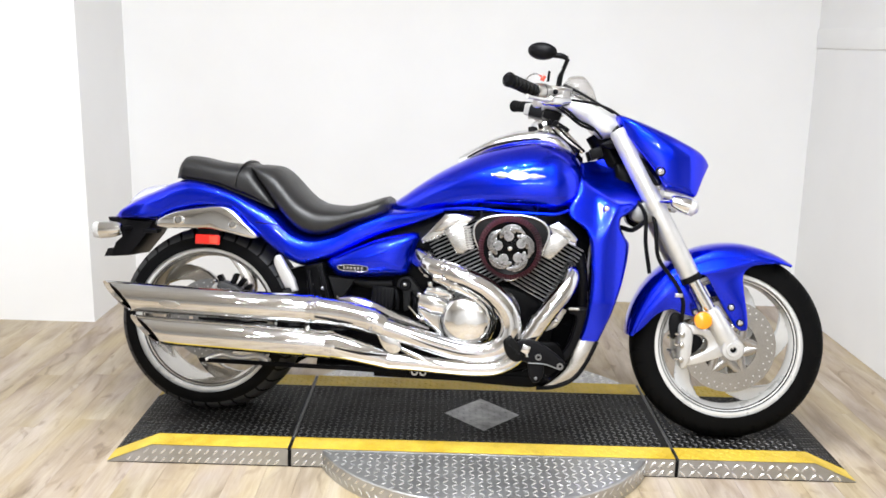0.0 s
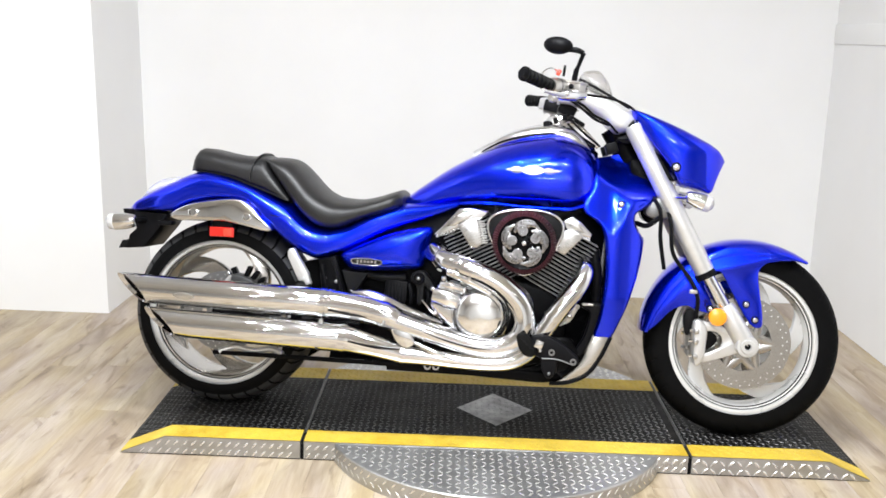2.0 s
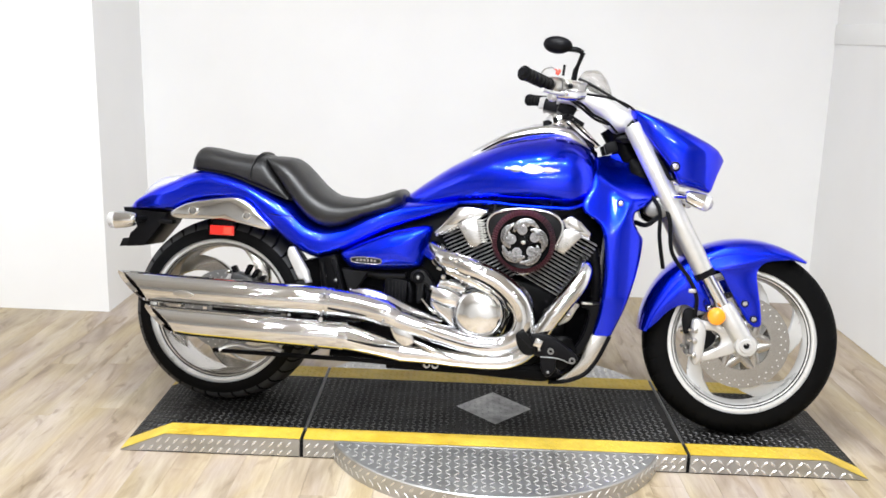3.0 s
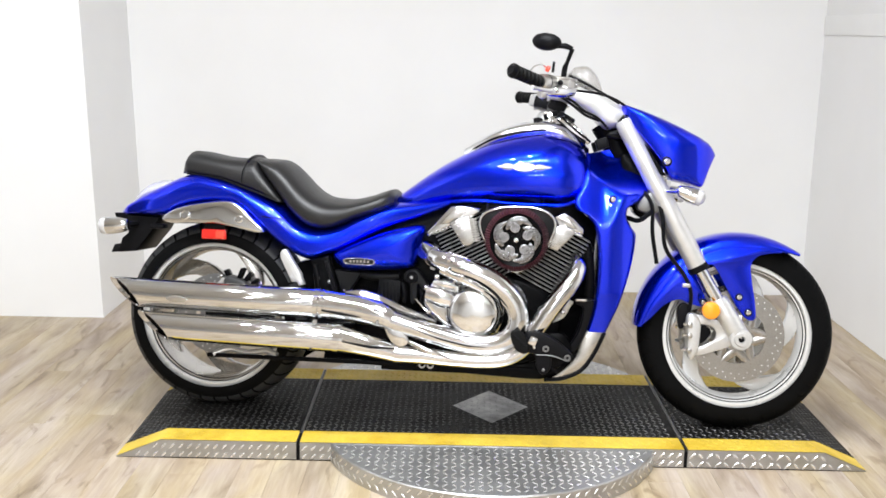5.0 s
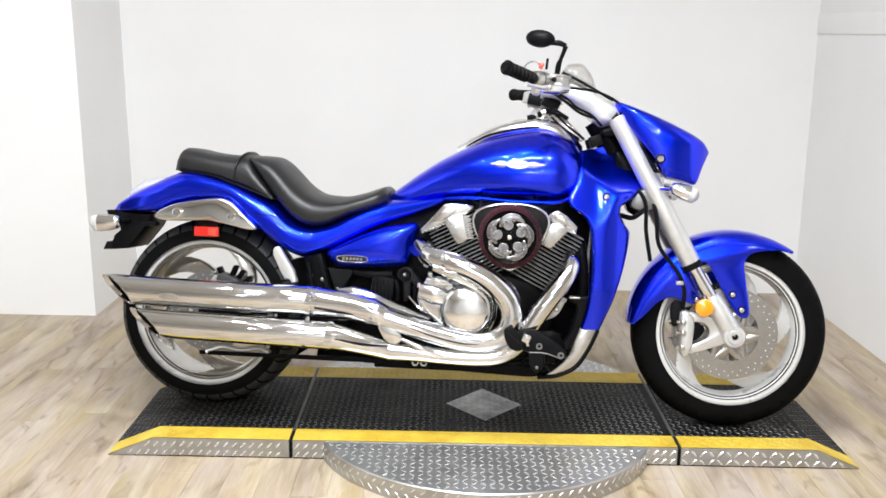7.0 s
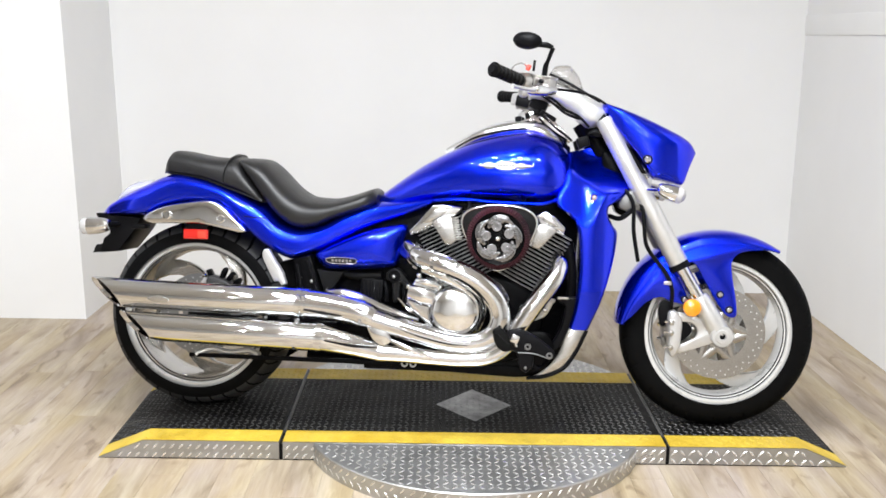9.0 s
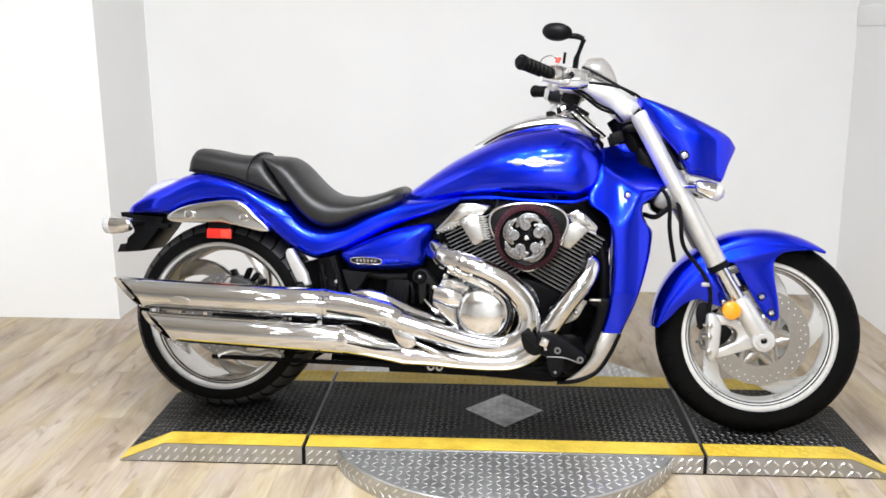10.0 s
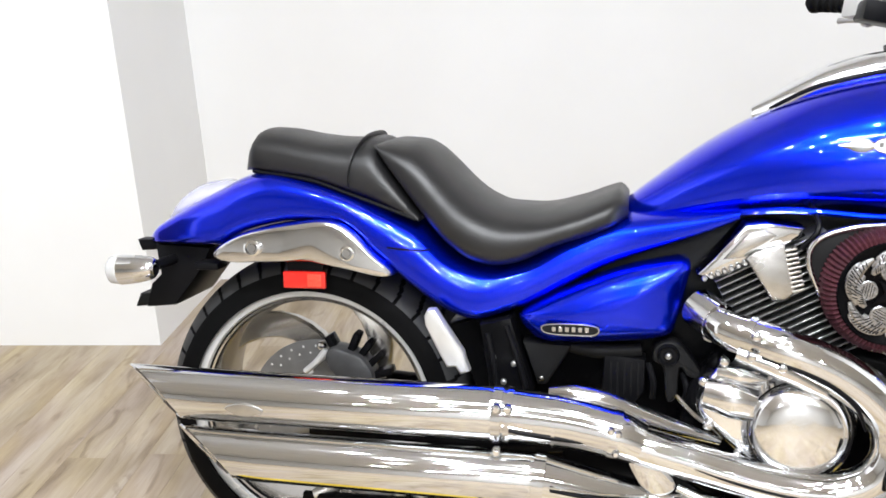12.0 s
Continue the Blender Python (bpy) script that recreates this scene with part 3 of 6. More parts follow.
def spoke(r0, r1, w0, w1, y0, y1, sweep):
    """One curved flat spoke, along +x before turning."""
    rings = []
    for k in range(9):
        u = k / 8
        r = r0 + (r1 - r0) * u
        a = sweep * u ** 1.4
        w = w0 + (w1 - w0) * u ** 1.5 - 0.02 * math.sin(math.pi * u)
        c = Vector((r * math.cos(a), 0, r * math.sin(a)))
        t = Vector((-math.sin(a), 0, math.cos(a)))
        ya, yb = y0 + 0.02 * u, y1 - 0.01 * u
        rings.append([(c + t * (s * w / 2) + Vector((0, y, 0))) for s, y in ((-1, ya + 0.006), (-0.8, ya), (0.8, ya), (1, ya + 0.006), (1, yb - 0.006), (0.8, yb), (-0.8, yb), (-1, yb - 0.006))])
    return loft(rings)


def wheel(name, x, z, radius, half, rim_r, label, sweep, spokes, first, spoke_metal, barrel_metal, tread_rubber):
    w = new(name)
    w.empty_display_size = 0.1
    w.parent = bike
    w.matrix_local = pose(x, 0, z)
    tagged(w, label)
    part("tyre", tyre(radius, half, rim_r - 0.004, 38, 0.55), [RUBBER, tread_rubber], w, "black road tyre with slanted grooves")
    h = half * 0.86
    part("rim_lip", lathe([(rim_r + 0.004, -h + 0.010), (rim_r + 0.003, -h), (rim_r - 0.004, -h - 0.004), (rim_r - 0.016, -h - 0.003), (rim_r - 0.019, -h + 0.004)], 96), SILVER, w, "bright machined rim lip")
    for r0, y0 in ((rim_r - 0.0192, -h + 0.0045), (rim_r - 0.0262, -h + 0.0108)):
        part("rim_groove", lathe([(r0, y0 - 0.001), (r0 - 0.0020, y0 + 0.003), (r0 - 0.0022, y0 + 0.006)], 96), GREY, w, "dark groove line")
    part("rim", lathe([(rim_r - 0.019, -h + 0.004), (rim_r - 0.021, -h + 0.010), (rim_r - 0.026, -h + 0.011), (rim_r - 0.028, -h + 0.016), (rim_r - 0.036, -h * 0.30), (rim_r - 0.036, h * 0.30), (rim_r - 0.024, h - 0.012), (rim_r - 0.016, h), (rim_r + 0.003, h),
                       (rim_r + 0.004, h - 0.008)], 96), barrel_metal, w, "polished alloy rim barrel")
    for k in range(spokes):
        s = part("spoke", spoke(0.045, rim_r - 0.031, 0.066, 0.120, -0.026, 0.022, sweep), spoke_metal, w)
        s.matrix_local = pose(0, 0, 0, 0, -(first + 360.0 * k / spokes), 0)
    part("hub", lathe([(0.0001, -0.055), (0.03, -0.055), (0.045, -0.045), (0.062, -0.032), (0.062, 0.03), (0.045, 0.05), (0.0001, 0.05)], 40), ALLOY, w)
    return w


def brake_disc(parent, y, r, inner, arms, label, metal=DISC):
    d = part("brake_disc", lathe([(inner, y - 0.0025), (r, y - 0.0025), (r, y + 0.0025), (inner, y + 0.0025)], 72, True), metal, parent, label)
    holes = bmesh.new()
    for k in range(30):
        for rr, off in ((0.35, 0.0), (0.7, 0.5)):
            a = 2 * math.pi * (k + off) / 30
            q = inner + (r - inner) * rr
            one = lathe([(0.0001, y - 0.0029), (0.0023, y - 0.0029)], 8)
            join(holes, moved(one, pose(q * math.cos(a), 0, q * math.sin(a))))
    part("drillings", holes, SILVER, d, "", "stuff")
    inr = 0.046
    part("carrier_ring", lathe([(0.034, y - 0.004), (inr + 0.004, y - 0.004), (inr + 0.004, y + 0.004), (0.034, y + 0.004)], 40, True), metal, d)
    part("carrier_ring", lathe([(inner - 0.021, y - 0.0035), (inner + 0.001, y - 0.0035), (inner + 0.001, y + 0.0035), (inner - 0.021, y + 0.0035)], 60, True), metal, d)
    for k in range(2 * arms):
        a = math.pi * k / arms
        b = a + math.pi / arms
        inn, out_ = (a, b) if k % 2 else (b, a)
        part("carrier_arm", tube([(inr * math.cos(inn), y, inr * math.sin(inn)), ((inner - 0.006) * math.cos(out_), y, (inner - 0.006) * math.sin(out_))], 0.0135, 8, flat=0.28), metal, d)
    return d


rear_wheel = wheel("rear_wheel", REAR, AXLE - 0.003, 0.317, 0.118, 0.250, "wide rear wheel", 1.1, 5, 10, BARREL, BARREL, TREAD)
brake_disc(rear_wheel, -0.070, 0.138, 0.098, 5, "drilled dark steel brake disc", CLAMP)
rear_caliper = new("rear_brake_caliper")
rear_caliper.parent = bike
part("body", slab(smooth_outline([(0.036, 0.432), (0.052, 0.448), (0.085, 0.440), (0.112, 0.428), (0.132, 0.395), (0.126, 0.362), (0.098, 0.352), (0.062, 0.384), (0.042, 0.408)], 4), -0.122, -0.062, 0.008, 2), CALIPER, rear_caliper, "dark grey rear brake caliper")
for x, z, turn, size in ((0.052, 0.452, -28, 0.030), (0.090, 0.454, 22, 0.034), (0.112, 0.444, 36, 0.030), (0.134, 0.428, 48, 0.030), (0.146, 0.402, 74, 0.028), (0.146, 0.376, 92, 0.026)):
    part("finger", moved(box(-0.0070, 0.0070, -0.106, -0.066, -size, size * 0.85, 0.004), pose(x - 0.004, 0, z - 0.008, 0, turn, 0)), BLACK, rear_caliper)
part("pad_pin", tube([(-0.012, -0.098, 0.392), (0.012, -0.100, 0.412), (0.034, -0.100, 0.436)], [0.006, 0.007, 0.009], 10), ALLOY, rear_caliper, "bright pad pin")
part("hose_bolt", bolt(0.024, -0.100, 0.446, 0.009, 0.008), CHROME, rear_caliper)
part("hub_cap", moved(lathe([(0.0001, -0.100), (0.02, -0.100), (0.034, -0.094), (0.042, -0.078), (0.042, -0.05), (0.0001, -0.05)], 28), pose(0, 0, 0)), BLACK, rear_wheel, "black axle cap")

front_wheel = wheel("front_wheel", FRONT, AXLE, 0.317, 0.066, 0.243, "front wheel with twin drilled brake discs", 1.15, 5, -40, SILVER, SILVER, RUBBER)
for side in (-1, 1):
    brake_disc(front_wheel, side * 0.068, 0.152, 0.112, 6, "drilled floating brake disc")
part("axle_cap", lathe([(0.0001, -0.148), (0.009, -0.148), (0.011, -0.156), (0.021, -0.156), (0.023, -0.150), (0.023, -0.06), (0.0001, -0.06)], 24), SATIN, front_wheel)
part("axle_hole", lathe([(0.0001, -0.1485), (0.0095, -0.1485)], 16), PLASTIC, front_wheel, "dark hexagon recess")

# ---- front fork, fender and brakes
for side in (-1, 1):
    y = side * 0.118
    fork = new("fork_leg")
    fork.parent = bike
    part("upper_tube", tube([(1.347, y, 1.005), (1.352, y, 0.996), (1.475, y, 0.775), (1.480, y, 0.765), (1.602, y, 0.546), (1.608, y, 0.535)], [0.026, 0.031, 0.031, 0.032, 0.032, 0.030], 24, smooth=False), SATIN, fork, "satin silver upper fork tube")
    part("clamp_ring", tube([(1.470, y, 0.783), (1.486, y, 0.755)], 0.0335, 24), SATIN, fork)
    part("seal_ring", tube([(1.602, y, 0.546), (1.612, y, 0.528)], 0.033, 24), PLASTIC, fork, "black dust seal")
    part("stanchion", tube([(1.606, y, 0.540), (1.690, y, 0.405)], 0.0215, 20), CHROME, fork, "polished fork stanchion")
    part("axle_clamp", tube([(1.672, y, 0.440), (1.680, y, 0.425), (1.735, y, 0.340), (1.752, y, 0.312)], [0.026, 0.031, 0.033, 0.030], 20, smooth=False), SATIN, fork, "cast silver axle clamp")
    part("axle_boss", moved(lathe([(0.0001, -0.03), (0.033, -0.03), (0.036, -0.026), (0.036, 0.026), (0.0001, 0.026)], 28), pose(1.748, y, 0.315)), SATIN, fork)
    cal = new("brake_caliper")
    cal.parent = bike
    yc = side * 0.092
    part("body", slab(smooth_outline([(1.578, 0.380), (1.602, 0.388), (1.622, 0.360), (1.622, 0.31), (1.616, 0.262), (1.598, 0.238), (1.584, 0.252), (1.582, 0.31)], 4), yc - 0.036, yc + 0.03, 0.009, 3), SATIN, cal, "silver brake caliper body")
    part("bracket", slab(smooth_outline([(1.600, 0.384), (1.640, 0.380), (1.700, 0.362), (1.742, 0.325), (1.738, 0.296), (1.696, 0.276), (1.632, 0.254), (1.604, 0.252), (1.604, 0.270), (1.640, 0.288), (1.668, 0.304), (1.672, 0.332), (1.650, 0.352), (1.606, 0.356)], 4), yc - 0.022, yc - 0.008, 0.004), SATIN, cal, "cast silver caliper bracket")
    part("pad_window", slab(smooth_outline([(1.614, 0.350), (1.646, 0.346), (1.660, 0.325), (1.640, 0.296), (1.616, 0.290)], 4), yc - 0.006, yc + 0.006, 0.002), PLASTIC, cal, "dark pad recess")
    part("hose_union", slab(smooth_outline([(1.548, 0.392), (1.562, 0.418), (1.586, 0.414), (1.594, 0.388), (1.580, 0.372), (1.572, 0.340), (1.556, 0.338)], 4), yc - 0.012, yc + 0.014, 0.005), PLASTIC, cal, "black hose union")
    for z in (0.352, 0.318, 0.27):
        part("bolt", bolt(1.588, yc - 0.038, z, 0.009, 0.006), STEEL, cal)
        part("clip", tube([(1.568, yc - 0.02, z), (1.588, yc - 0.02, z)], 0.0055, 8), CHROME, cal)

reflector = part("fork_reflector", moved(lathe([(0.0001, -0.012), (0.022, -0.011), (0.027, -0.008), (0.029, -0.002), (0.029, 0.006), (0.0001, 0.006)], 36), pose(1.648, -0.152, 0.405)), AMBER, bike, "round amber side reflector")
part("stay", box(1.635, 1.665, -0.150, -0.118, 0.395, 0.415, 0.003), SATIN, reflector)


def fender_drop(a):
    """How far the crown of the front fender turns down at its sides, at a degrees round the axle."""
    return curve([(55, 0.008), (62, 0.020), (72, 0.036), (90, 0.046), (120, 0.046), (150, 0.044), (168, 0.032), (177, 0.022)])(a)


def fender_crown(r, half, a0, a1, steps=110, around=56):
    rings = []
    for k in range(steps + 1):
        deg = a0 + (a1 - a0) * k / steps
        a, d = radians(deg), fender_drop(deg)
        w = half * curve([(55, 0.80), (66, 0.95), (80, 1.0), (150, 1.0), (170, 0.96), (177, 0.90)])(deg)
        ring = []
        for thick, order in ((0.0, 1), (0.0035, -1)):
            line = []
            for i in range(around + 1):
                q = math.pi * i / around
                y, dip = -w * sgnpow(math.cos(q), 0.80), d * (1 - abs(math.sin(q)) ** 0.80)
                line.append((r - dip - thick, y * (1 - thick * 10)))
            ring += line[::order]
        rings.append([(FRONT + rr * math.cos(a), y, AXLE + rr * math.sin(a)) for rr, y in ring])
    return loft(rings)


fender = part("front_fender", fender_crown(0.337, 0.100, 176.5, 56.0), PAINT, bike, "blue metallic front fender")
blade_low = [(1.437, 0.340), (1.466, 0.366), (1.507, 0.411), (1.552, 0.430), (1.582, 0.420), (1.622, 0.411), (1.641, 0.424), (1.624, 0.467), (1.606, 0.505), (1.624, 0.540),
             (1.655, 0.546), (1.678, 0.515), (1.698, 0.480), (1.742, 0.408), (1.771, 0.375), (1.797, 0.378), (1.794, 0.431), (1.780, 0.504), (1.776, 0.552), (1.796, 0.580), (1.832, 0.590), (1.872, 0.594)]
blade_top = [(FRONT + (0.3375 - fender_drop(d)) * math.cos(radians(d)), AXLE + (0.3375 - fender_drop(d)) * math.sin(radians(d))) for d in range(67, 176, 3)]
low_line = spline([(x, 0, z) for x, z in blade_low], 5)
for side in (-1, 1):
    outline = [(q.x, q.z) for q in low_line] + blade_top
    bm = slab(outline, -0.1001, -0.0945, 0.0012, 1)
    part("side_blade", bm if side < 0 else mirrored(bm), PAINT, fender, "", sharp=60)
    for x, z in ((1.743, 0.446), (1.774, 0.397), (1.630, 0.425)):
        part("bolt", bolt(x, side * 0.103 if side < 0 else 0.095, z, 0.0085, 0.005), CHROME, fender)
        part("bolt_washer", bolt(x, side * 0.101 if side < 0 else 0.095, z, 0.0125, 0.002), PLASTIC, fender)

# ---- headlamp cowl, steering head and bars
cowl_top = curve([(1.342, 1.060), (1.40, 1.042), (1.48, 1.012), (1.56, 0.976), (1.62, 0.944), (1.640, 0.922), (1.648, 0.905)])
cowl_low = curve([(1.342, 1.035), (1.36, 1.005), (1.40, 0.955), (1.475, 0.862), (1.505, 0.818), (1.56, 0.805), (1.604, 0.794), (1.625, 0.845), (1.648, 0.898)])
cowl_wide = curve([(1.342, 0.10), (1.36, 0.135), (1.42, 0.160), (1.50, 0.168), (1.58, 0.152), (1.62, 0.120), (1.648, 0.080)])
cowl = part("headlamp_cowl", hull(1.342, 1.648, cowl_top, cowl_low, cowl_wide, 40, 56, 5.0, 8.0, 0.45), PAINT, bike, "blue metallic headlamp cowl")
part("bolt", bolt(1.485, -0.172, 0.875, 0.011, 0.008), CHROME, cowl)
part("bolt_washer", bolt(1.485, -0.170, 0.875, 0.016, 0.003), PLASTIC, cowl)
part("headlamp_shell", moved(lathe([(0.0001, -0.02), (0.055, -0.015), (0.07, 0.0), (0.072, 0.05), (0.05, 0.08), (0.0001, 0.085)], 28), pose(1.50, 0, 0.835, 0, 0, 90)), CHROME, bike, "chrome headlamp shell under the cowl")
part("cowl_backing", slab([(1.345, 1.02), (1.43, 0.915), (1.49, 0.83), (1.47, 0.83), (1.39, 0.90), (1.33, 1.0)], -0.14, 0.14, 0.006), PLASTIC, bike, "black inner cowl panel")
for side in (-1, 1):
    sig = new("front_turn_signal")
    sig.parent = bike
    y = side * 0.20
    part("shell", tube([(1.515, y, 0.785), (1.525, y, 0.783), (1.555, y, 0.773), (1.575, y, 0.767)], [0.008, 0.019, 0.026, 0.027], 22), CHROME, sig, "chrome bullet signal shell")
    part("lens", tube([(1.575, y, 0.767), (1.592, y, 0.762), (1.603, y, 0.758)], [0.0265, 0.025, 0.010], 22), LENS, sig, "clear signal lens")
    part("stalk", tube([(1.53, side * 0.19, 0.78), (1.49, side * 0.14, 0.78)], 0.009, 10), CHROME, sig)

part("lower_triple_clamp", slab(smooth_outline([(1.402, 0.722), (1.416, 0.760), (1.450, 0.775), (1.490, 0.748), (1.478, 0.716), (1.440, 0.706)], 4), -0.135, 0.135, 0.008), CLAMP, bike, "cast alloy lower fork clamp")
part("steering_neck", tube([(1.42, 0, 0.79), (1.29, 0, 1.0)], 0.045, 20), BLACK, bike)
part("upper_triple_clamp", slab(smooth_outline([(1.300, 0.955), (1.320, 0.972), (1.375, 0.985), (1.385, 0.965), (1.335, 0.945)], 4), -0.080, 0.080, 0.008), PLASTIC, bike, "black upper fork clamp")
for side in (-1, 1):
    part("switch_block", moved(box(-0.018, 0.022, side * 0.125 - 0.02, side * 0.125 + 0.02, -0.016, 0.018, 0.005), pose(1.280, 0, 0.925, 0, -18, 0)), PLASTIC, bike, "black connector block")
riser_top = curve([(1.10, 1.096), (1.16, 1.108), (1.20, 1.110), (1.30, 1.076), (1.355, 1.046)])
riser_low = curve([(1.10, 1.07), (1.176, 1.060), (1.25, 1.016), (1.30, 0.974), (1.355, 0.990)])
riser_wide = curve([(1.10, 0.06), (1.16, 0.085), (1.25, 0.10), (1.31, 0.115), (1.355, 0.10)])
part("bar_riser", hull(1.10, 1.355, riser_top, riser_low, riser_wide, 24, 32, 3.2, 3.2, 0.5), SILVER, bike, "silver painted handlebar riser")
part("tachometer", hull(1.165, 1.285, curve([(1.165, 1.155), (1.19, 1.182), (1.225, 1.186), (1.262, 1.155), (1.285, 1.10)]), curve([(1.165, 1.12), (1.19, 1.105), (1.285, 1.075)]),
     curve([(1.165, 0.04), (1.2, 0.055), (1.25, 0.055), (1.285, 0.03)]), 20, 28, 2.2, 2.2, 0.5), SMOKE, bike, "smoky clear instrument screen")
part("instrument_pod", hull(1.16, 1.25, curve([(1.16, 1.14), (1.2, 1.152), (1.25, 1.12)]), curve([(1.16, 1.10), (1.25, 1.075)]), curve([(1.16, 0.035), (1.2, 0.045), (1.25, 0.04)]), 12, 24), CHROME, bike, "chrome instrument pod")
for side in (-1, 1):
    part("handlebar", tube([(1.17, side * 0.05, 1.085), (1.165, side * 0.12, 1.10), (1.135, side * 0.22, 1.112), (1.085, side * 0.31, 1.104), (1.005, side * 0.42, 1.118 if side < 0 else 1.110)], 0.0125, 14), SILVER, bike, "silver handlebar tube")
    ribs = []
    a, b = Vector((1.075, side * 0.325, 1.101)), Vector((0.998, side * 0.430, 1.122 if side < 0 else 1.112))
    pts, rad = [], []
    for k in range(42):
        u = k / 41
        pts.append(a.lerp(b, u))
        rad.append(0.0160 + (0.0045 if (k // 3) % 2 else 0.0) + (0.002 if u < 0.06 or u > 0.94 else 0))
    grip = part("bar_grip", tube(pts, rad, 18, smooth=False), GRIP, bike, "ribbed black rubber grip")
    part("bar_end", tube([b, b + (b - a).normalized() * 0.012], [0.018, 0.013], 16), PLASTIC, grip)
    housing = part("switch_housing", tube([a + Vector((0.045, -side * 0.06, 0.004)), a + Vector((0.036, -side * 0.048, 0.004)), a + Vector((0.030, -side * 0.040, 0.002)), a + Vector((0.006, -side * 0.008, 0)), a + Vector((0.002, -side * 0.003, 0))], [0.018, 0.022, 0.025, 0.025, 0.021], 20, smooth=False), STEEL, bike, "silver switch housing")
    part("housing_seam", tube([a + Vector((0.0205, -side * 0.0275, 0.001)), a + Vector((0.0190, -side * 0.0255, 0.001))], 0.0257, 20), GREY, housing, "dark seam")
    part("housing_lobe", tube([a + Vector((0.022, -side * 0.03, -0.016)), a + Vector((0.012, -side * 0.022, -0.034)), a + Vector((0.002, -side * 0.012, -0.036))], [0.018, 0.016, 0.010], 14), SATIN, housing)
    tank_m = pose(1.152, side * 0.262, 1.104, 0, 8, side * 30)
    reservoir = part("reservoir", moved(box(-0.026, 0.028, -0.022, 0.022, -0.024, 0.012, 0.006), tank_m), STEEL, bike, "silver fluid reservoir")
    part("reservoir_lid", moved(box(-0.028, 0.031, -0.025, 0.025, 0.011, 0.018, 0.003), tank_m), STEEL, reservoir, "flat silver lid")
    part("sight_glass", moved(lathe([(0.0001, -0.0285), (0.006, -0.0285), (0.008, -0.027), (0.008, -0.02)], 16), tank_m), PLASTIC, reservoir, "dark sight glass")
    for dx in (-0.026, 0.026):
        part("lid_screw", moved(lathe([(0.0001, 0.0295), (0.003, 0.0295), (0.004, 0.0265)], 10), tank_m @ pose(dx * 0.8, 0, -0.010, 90, 0, 0)), STEEL, reservoir)
    perch = part("lever_perch", tube([(1.182, side * 0.245, 1.080), (1.150, side * 0.285, 1.076), (1.112, side * 0.318, 1.074), (1.100, side * 0.328, 1.075)], [0.012, 0.019, 0.016, 0.010], 16), CHROME, bike, "chrome lever perch")
    part("perch_bolt", bolt(1.128, side * 0.305 - 0.018, 1.078, 0.009, 0.008), CHROME, perch)
    part("lever", tube([(1.120, side * 0.320, 1.076), (1.108, side * 0.37, 1.070), (1.070, side * 0.43, 1.072), (1.056, side * 0.452, 1.073)], [0.009, 0.0065, 0.005, 0.007], 10), SATIN, bike, "silver control lever")
    part("bar_clamp", moved(box(-0.022, 0.022, -0.016, 0.016, -0.022, 0.024, 0.007), pose(1.168, side * 0.075, 1.095)), ALLOY, bike)
    for dz in (-0.012, 0.013):
        part("clamp_screw", bolt(1.168, side * 0.075 - 0.018, 1.095 + dz, 0.006, 0.006, 10), STEEL, bike)
part("throttle_cable", tube([(1.046, -0.345, 1.130), (1.060, -0.340, 1.146), (1.082, -0.325, 1.152), (1.100, -0.305, 1.142)], 0.0022, 8), CHROME, bike, "thin bright throttle cable")
part("far_switch_box", moved(box(-0.030, 0.030, -0.024, 0.024, -0.022, 0.020, 0.006), pose(1.072, 0.30, 1.090, 0, 10, 25)), SATIN, bike, "silver switch box")
part("kill_switch", moved(box(-0.007, 0.006, -0.007, 0.007, -0.009, 0.009, 0.003), pose(1.100, -0.315, 1.141, 0, 25, 0)), PALERED, bike, "red stop switch")
part("under_bar_block", moved(box(-0.045, 0.035, -0.05, 0.05, -0.022, 0.020, 0.008), pose(1.10, 0.24, 1.075, 0, 12, 0)), PLASTIC, bike, "black switch block under the bar")
part("neck_block", moved(box(-0.03, 0.03, -0.06, 0.06, -0.02, 0.02, 0.008), pose(1.135, 0.02, 1.050, 0, 25, 0)), PLASTIC, bike, "black cover below the bar clamp")
part("switch_stub", tube([(1.115, -0.275, 1.135), (1.118, -0.275, 1.168)], 0.004, 8), PLASTIC, bike)
mirror = part("mirror_stem", tube([(1.148, -0.268, 1.118), (1.152, -0.276, 1.150), (1.158, -0.286, 1.166), (1.172, -0.300, 1.204)], [0.009, 0.0085, 0.006, 0.007], 10), PLASTIC, bike, "black mirror stem")
part("mirror_arm", tube([(1.172, -0.300, 1.204), (1.150, -0.302, 1.212), (1.118, -0.304, 1.212)], [0.007, 0.009, 0.007], 10, flat=0.7), PLASTIC, mirror)
shell_m = pose(1.092, -0.305, 1.222, 34, 4, -16) @ Matrix.Diagonal((1.02, 0.95, 0.62, 1))
part("mirror_shell", moved(lathe([(0.0001, -0.024), (0.014, -0.0225), (0.028, -0.017), (0.040, -0.007), (0.0445, 0.002), (0.045, 0.008), (0.0001, 0.008)], 40), shell_m), PLASTIC, mirror, "oval black mirror shell")
part("mirror_glass", moved(lathe([(0.0001, 0.0085), (0.041, 0.0085)], 40), shell_m), CHROME, mirror, "mirror glass")
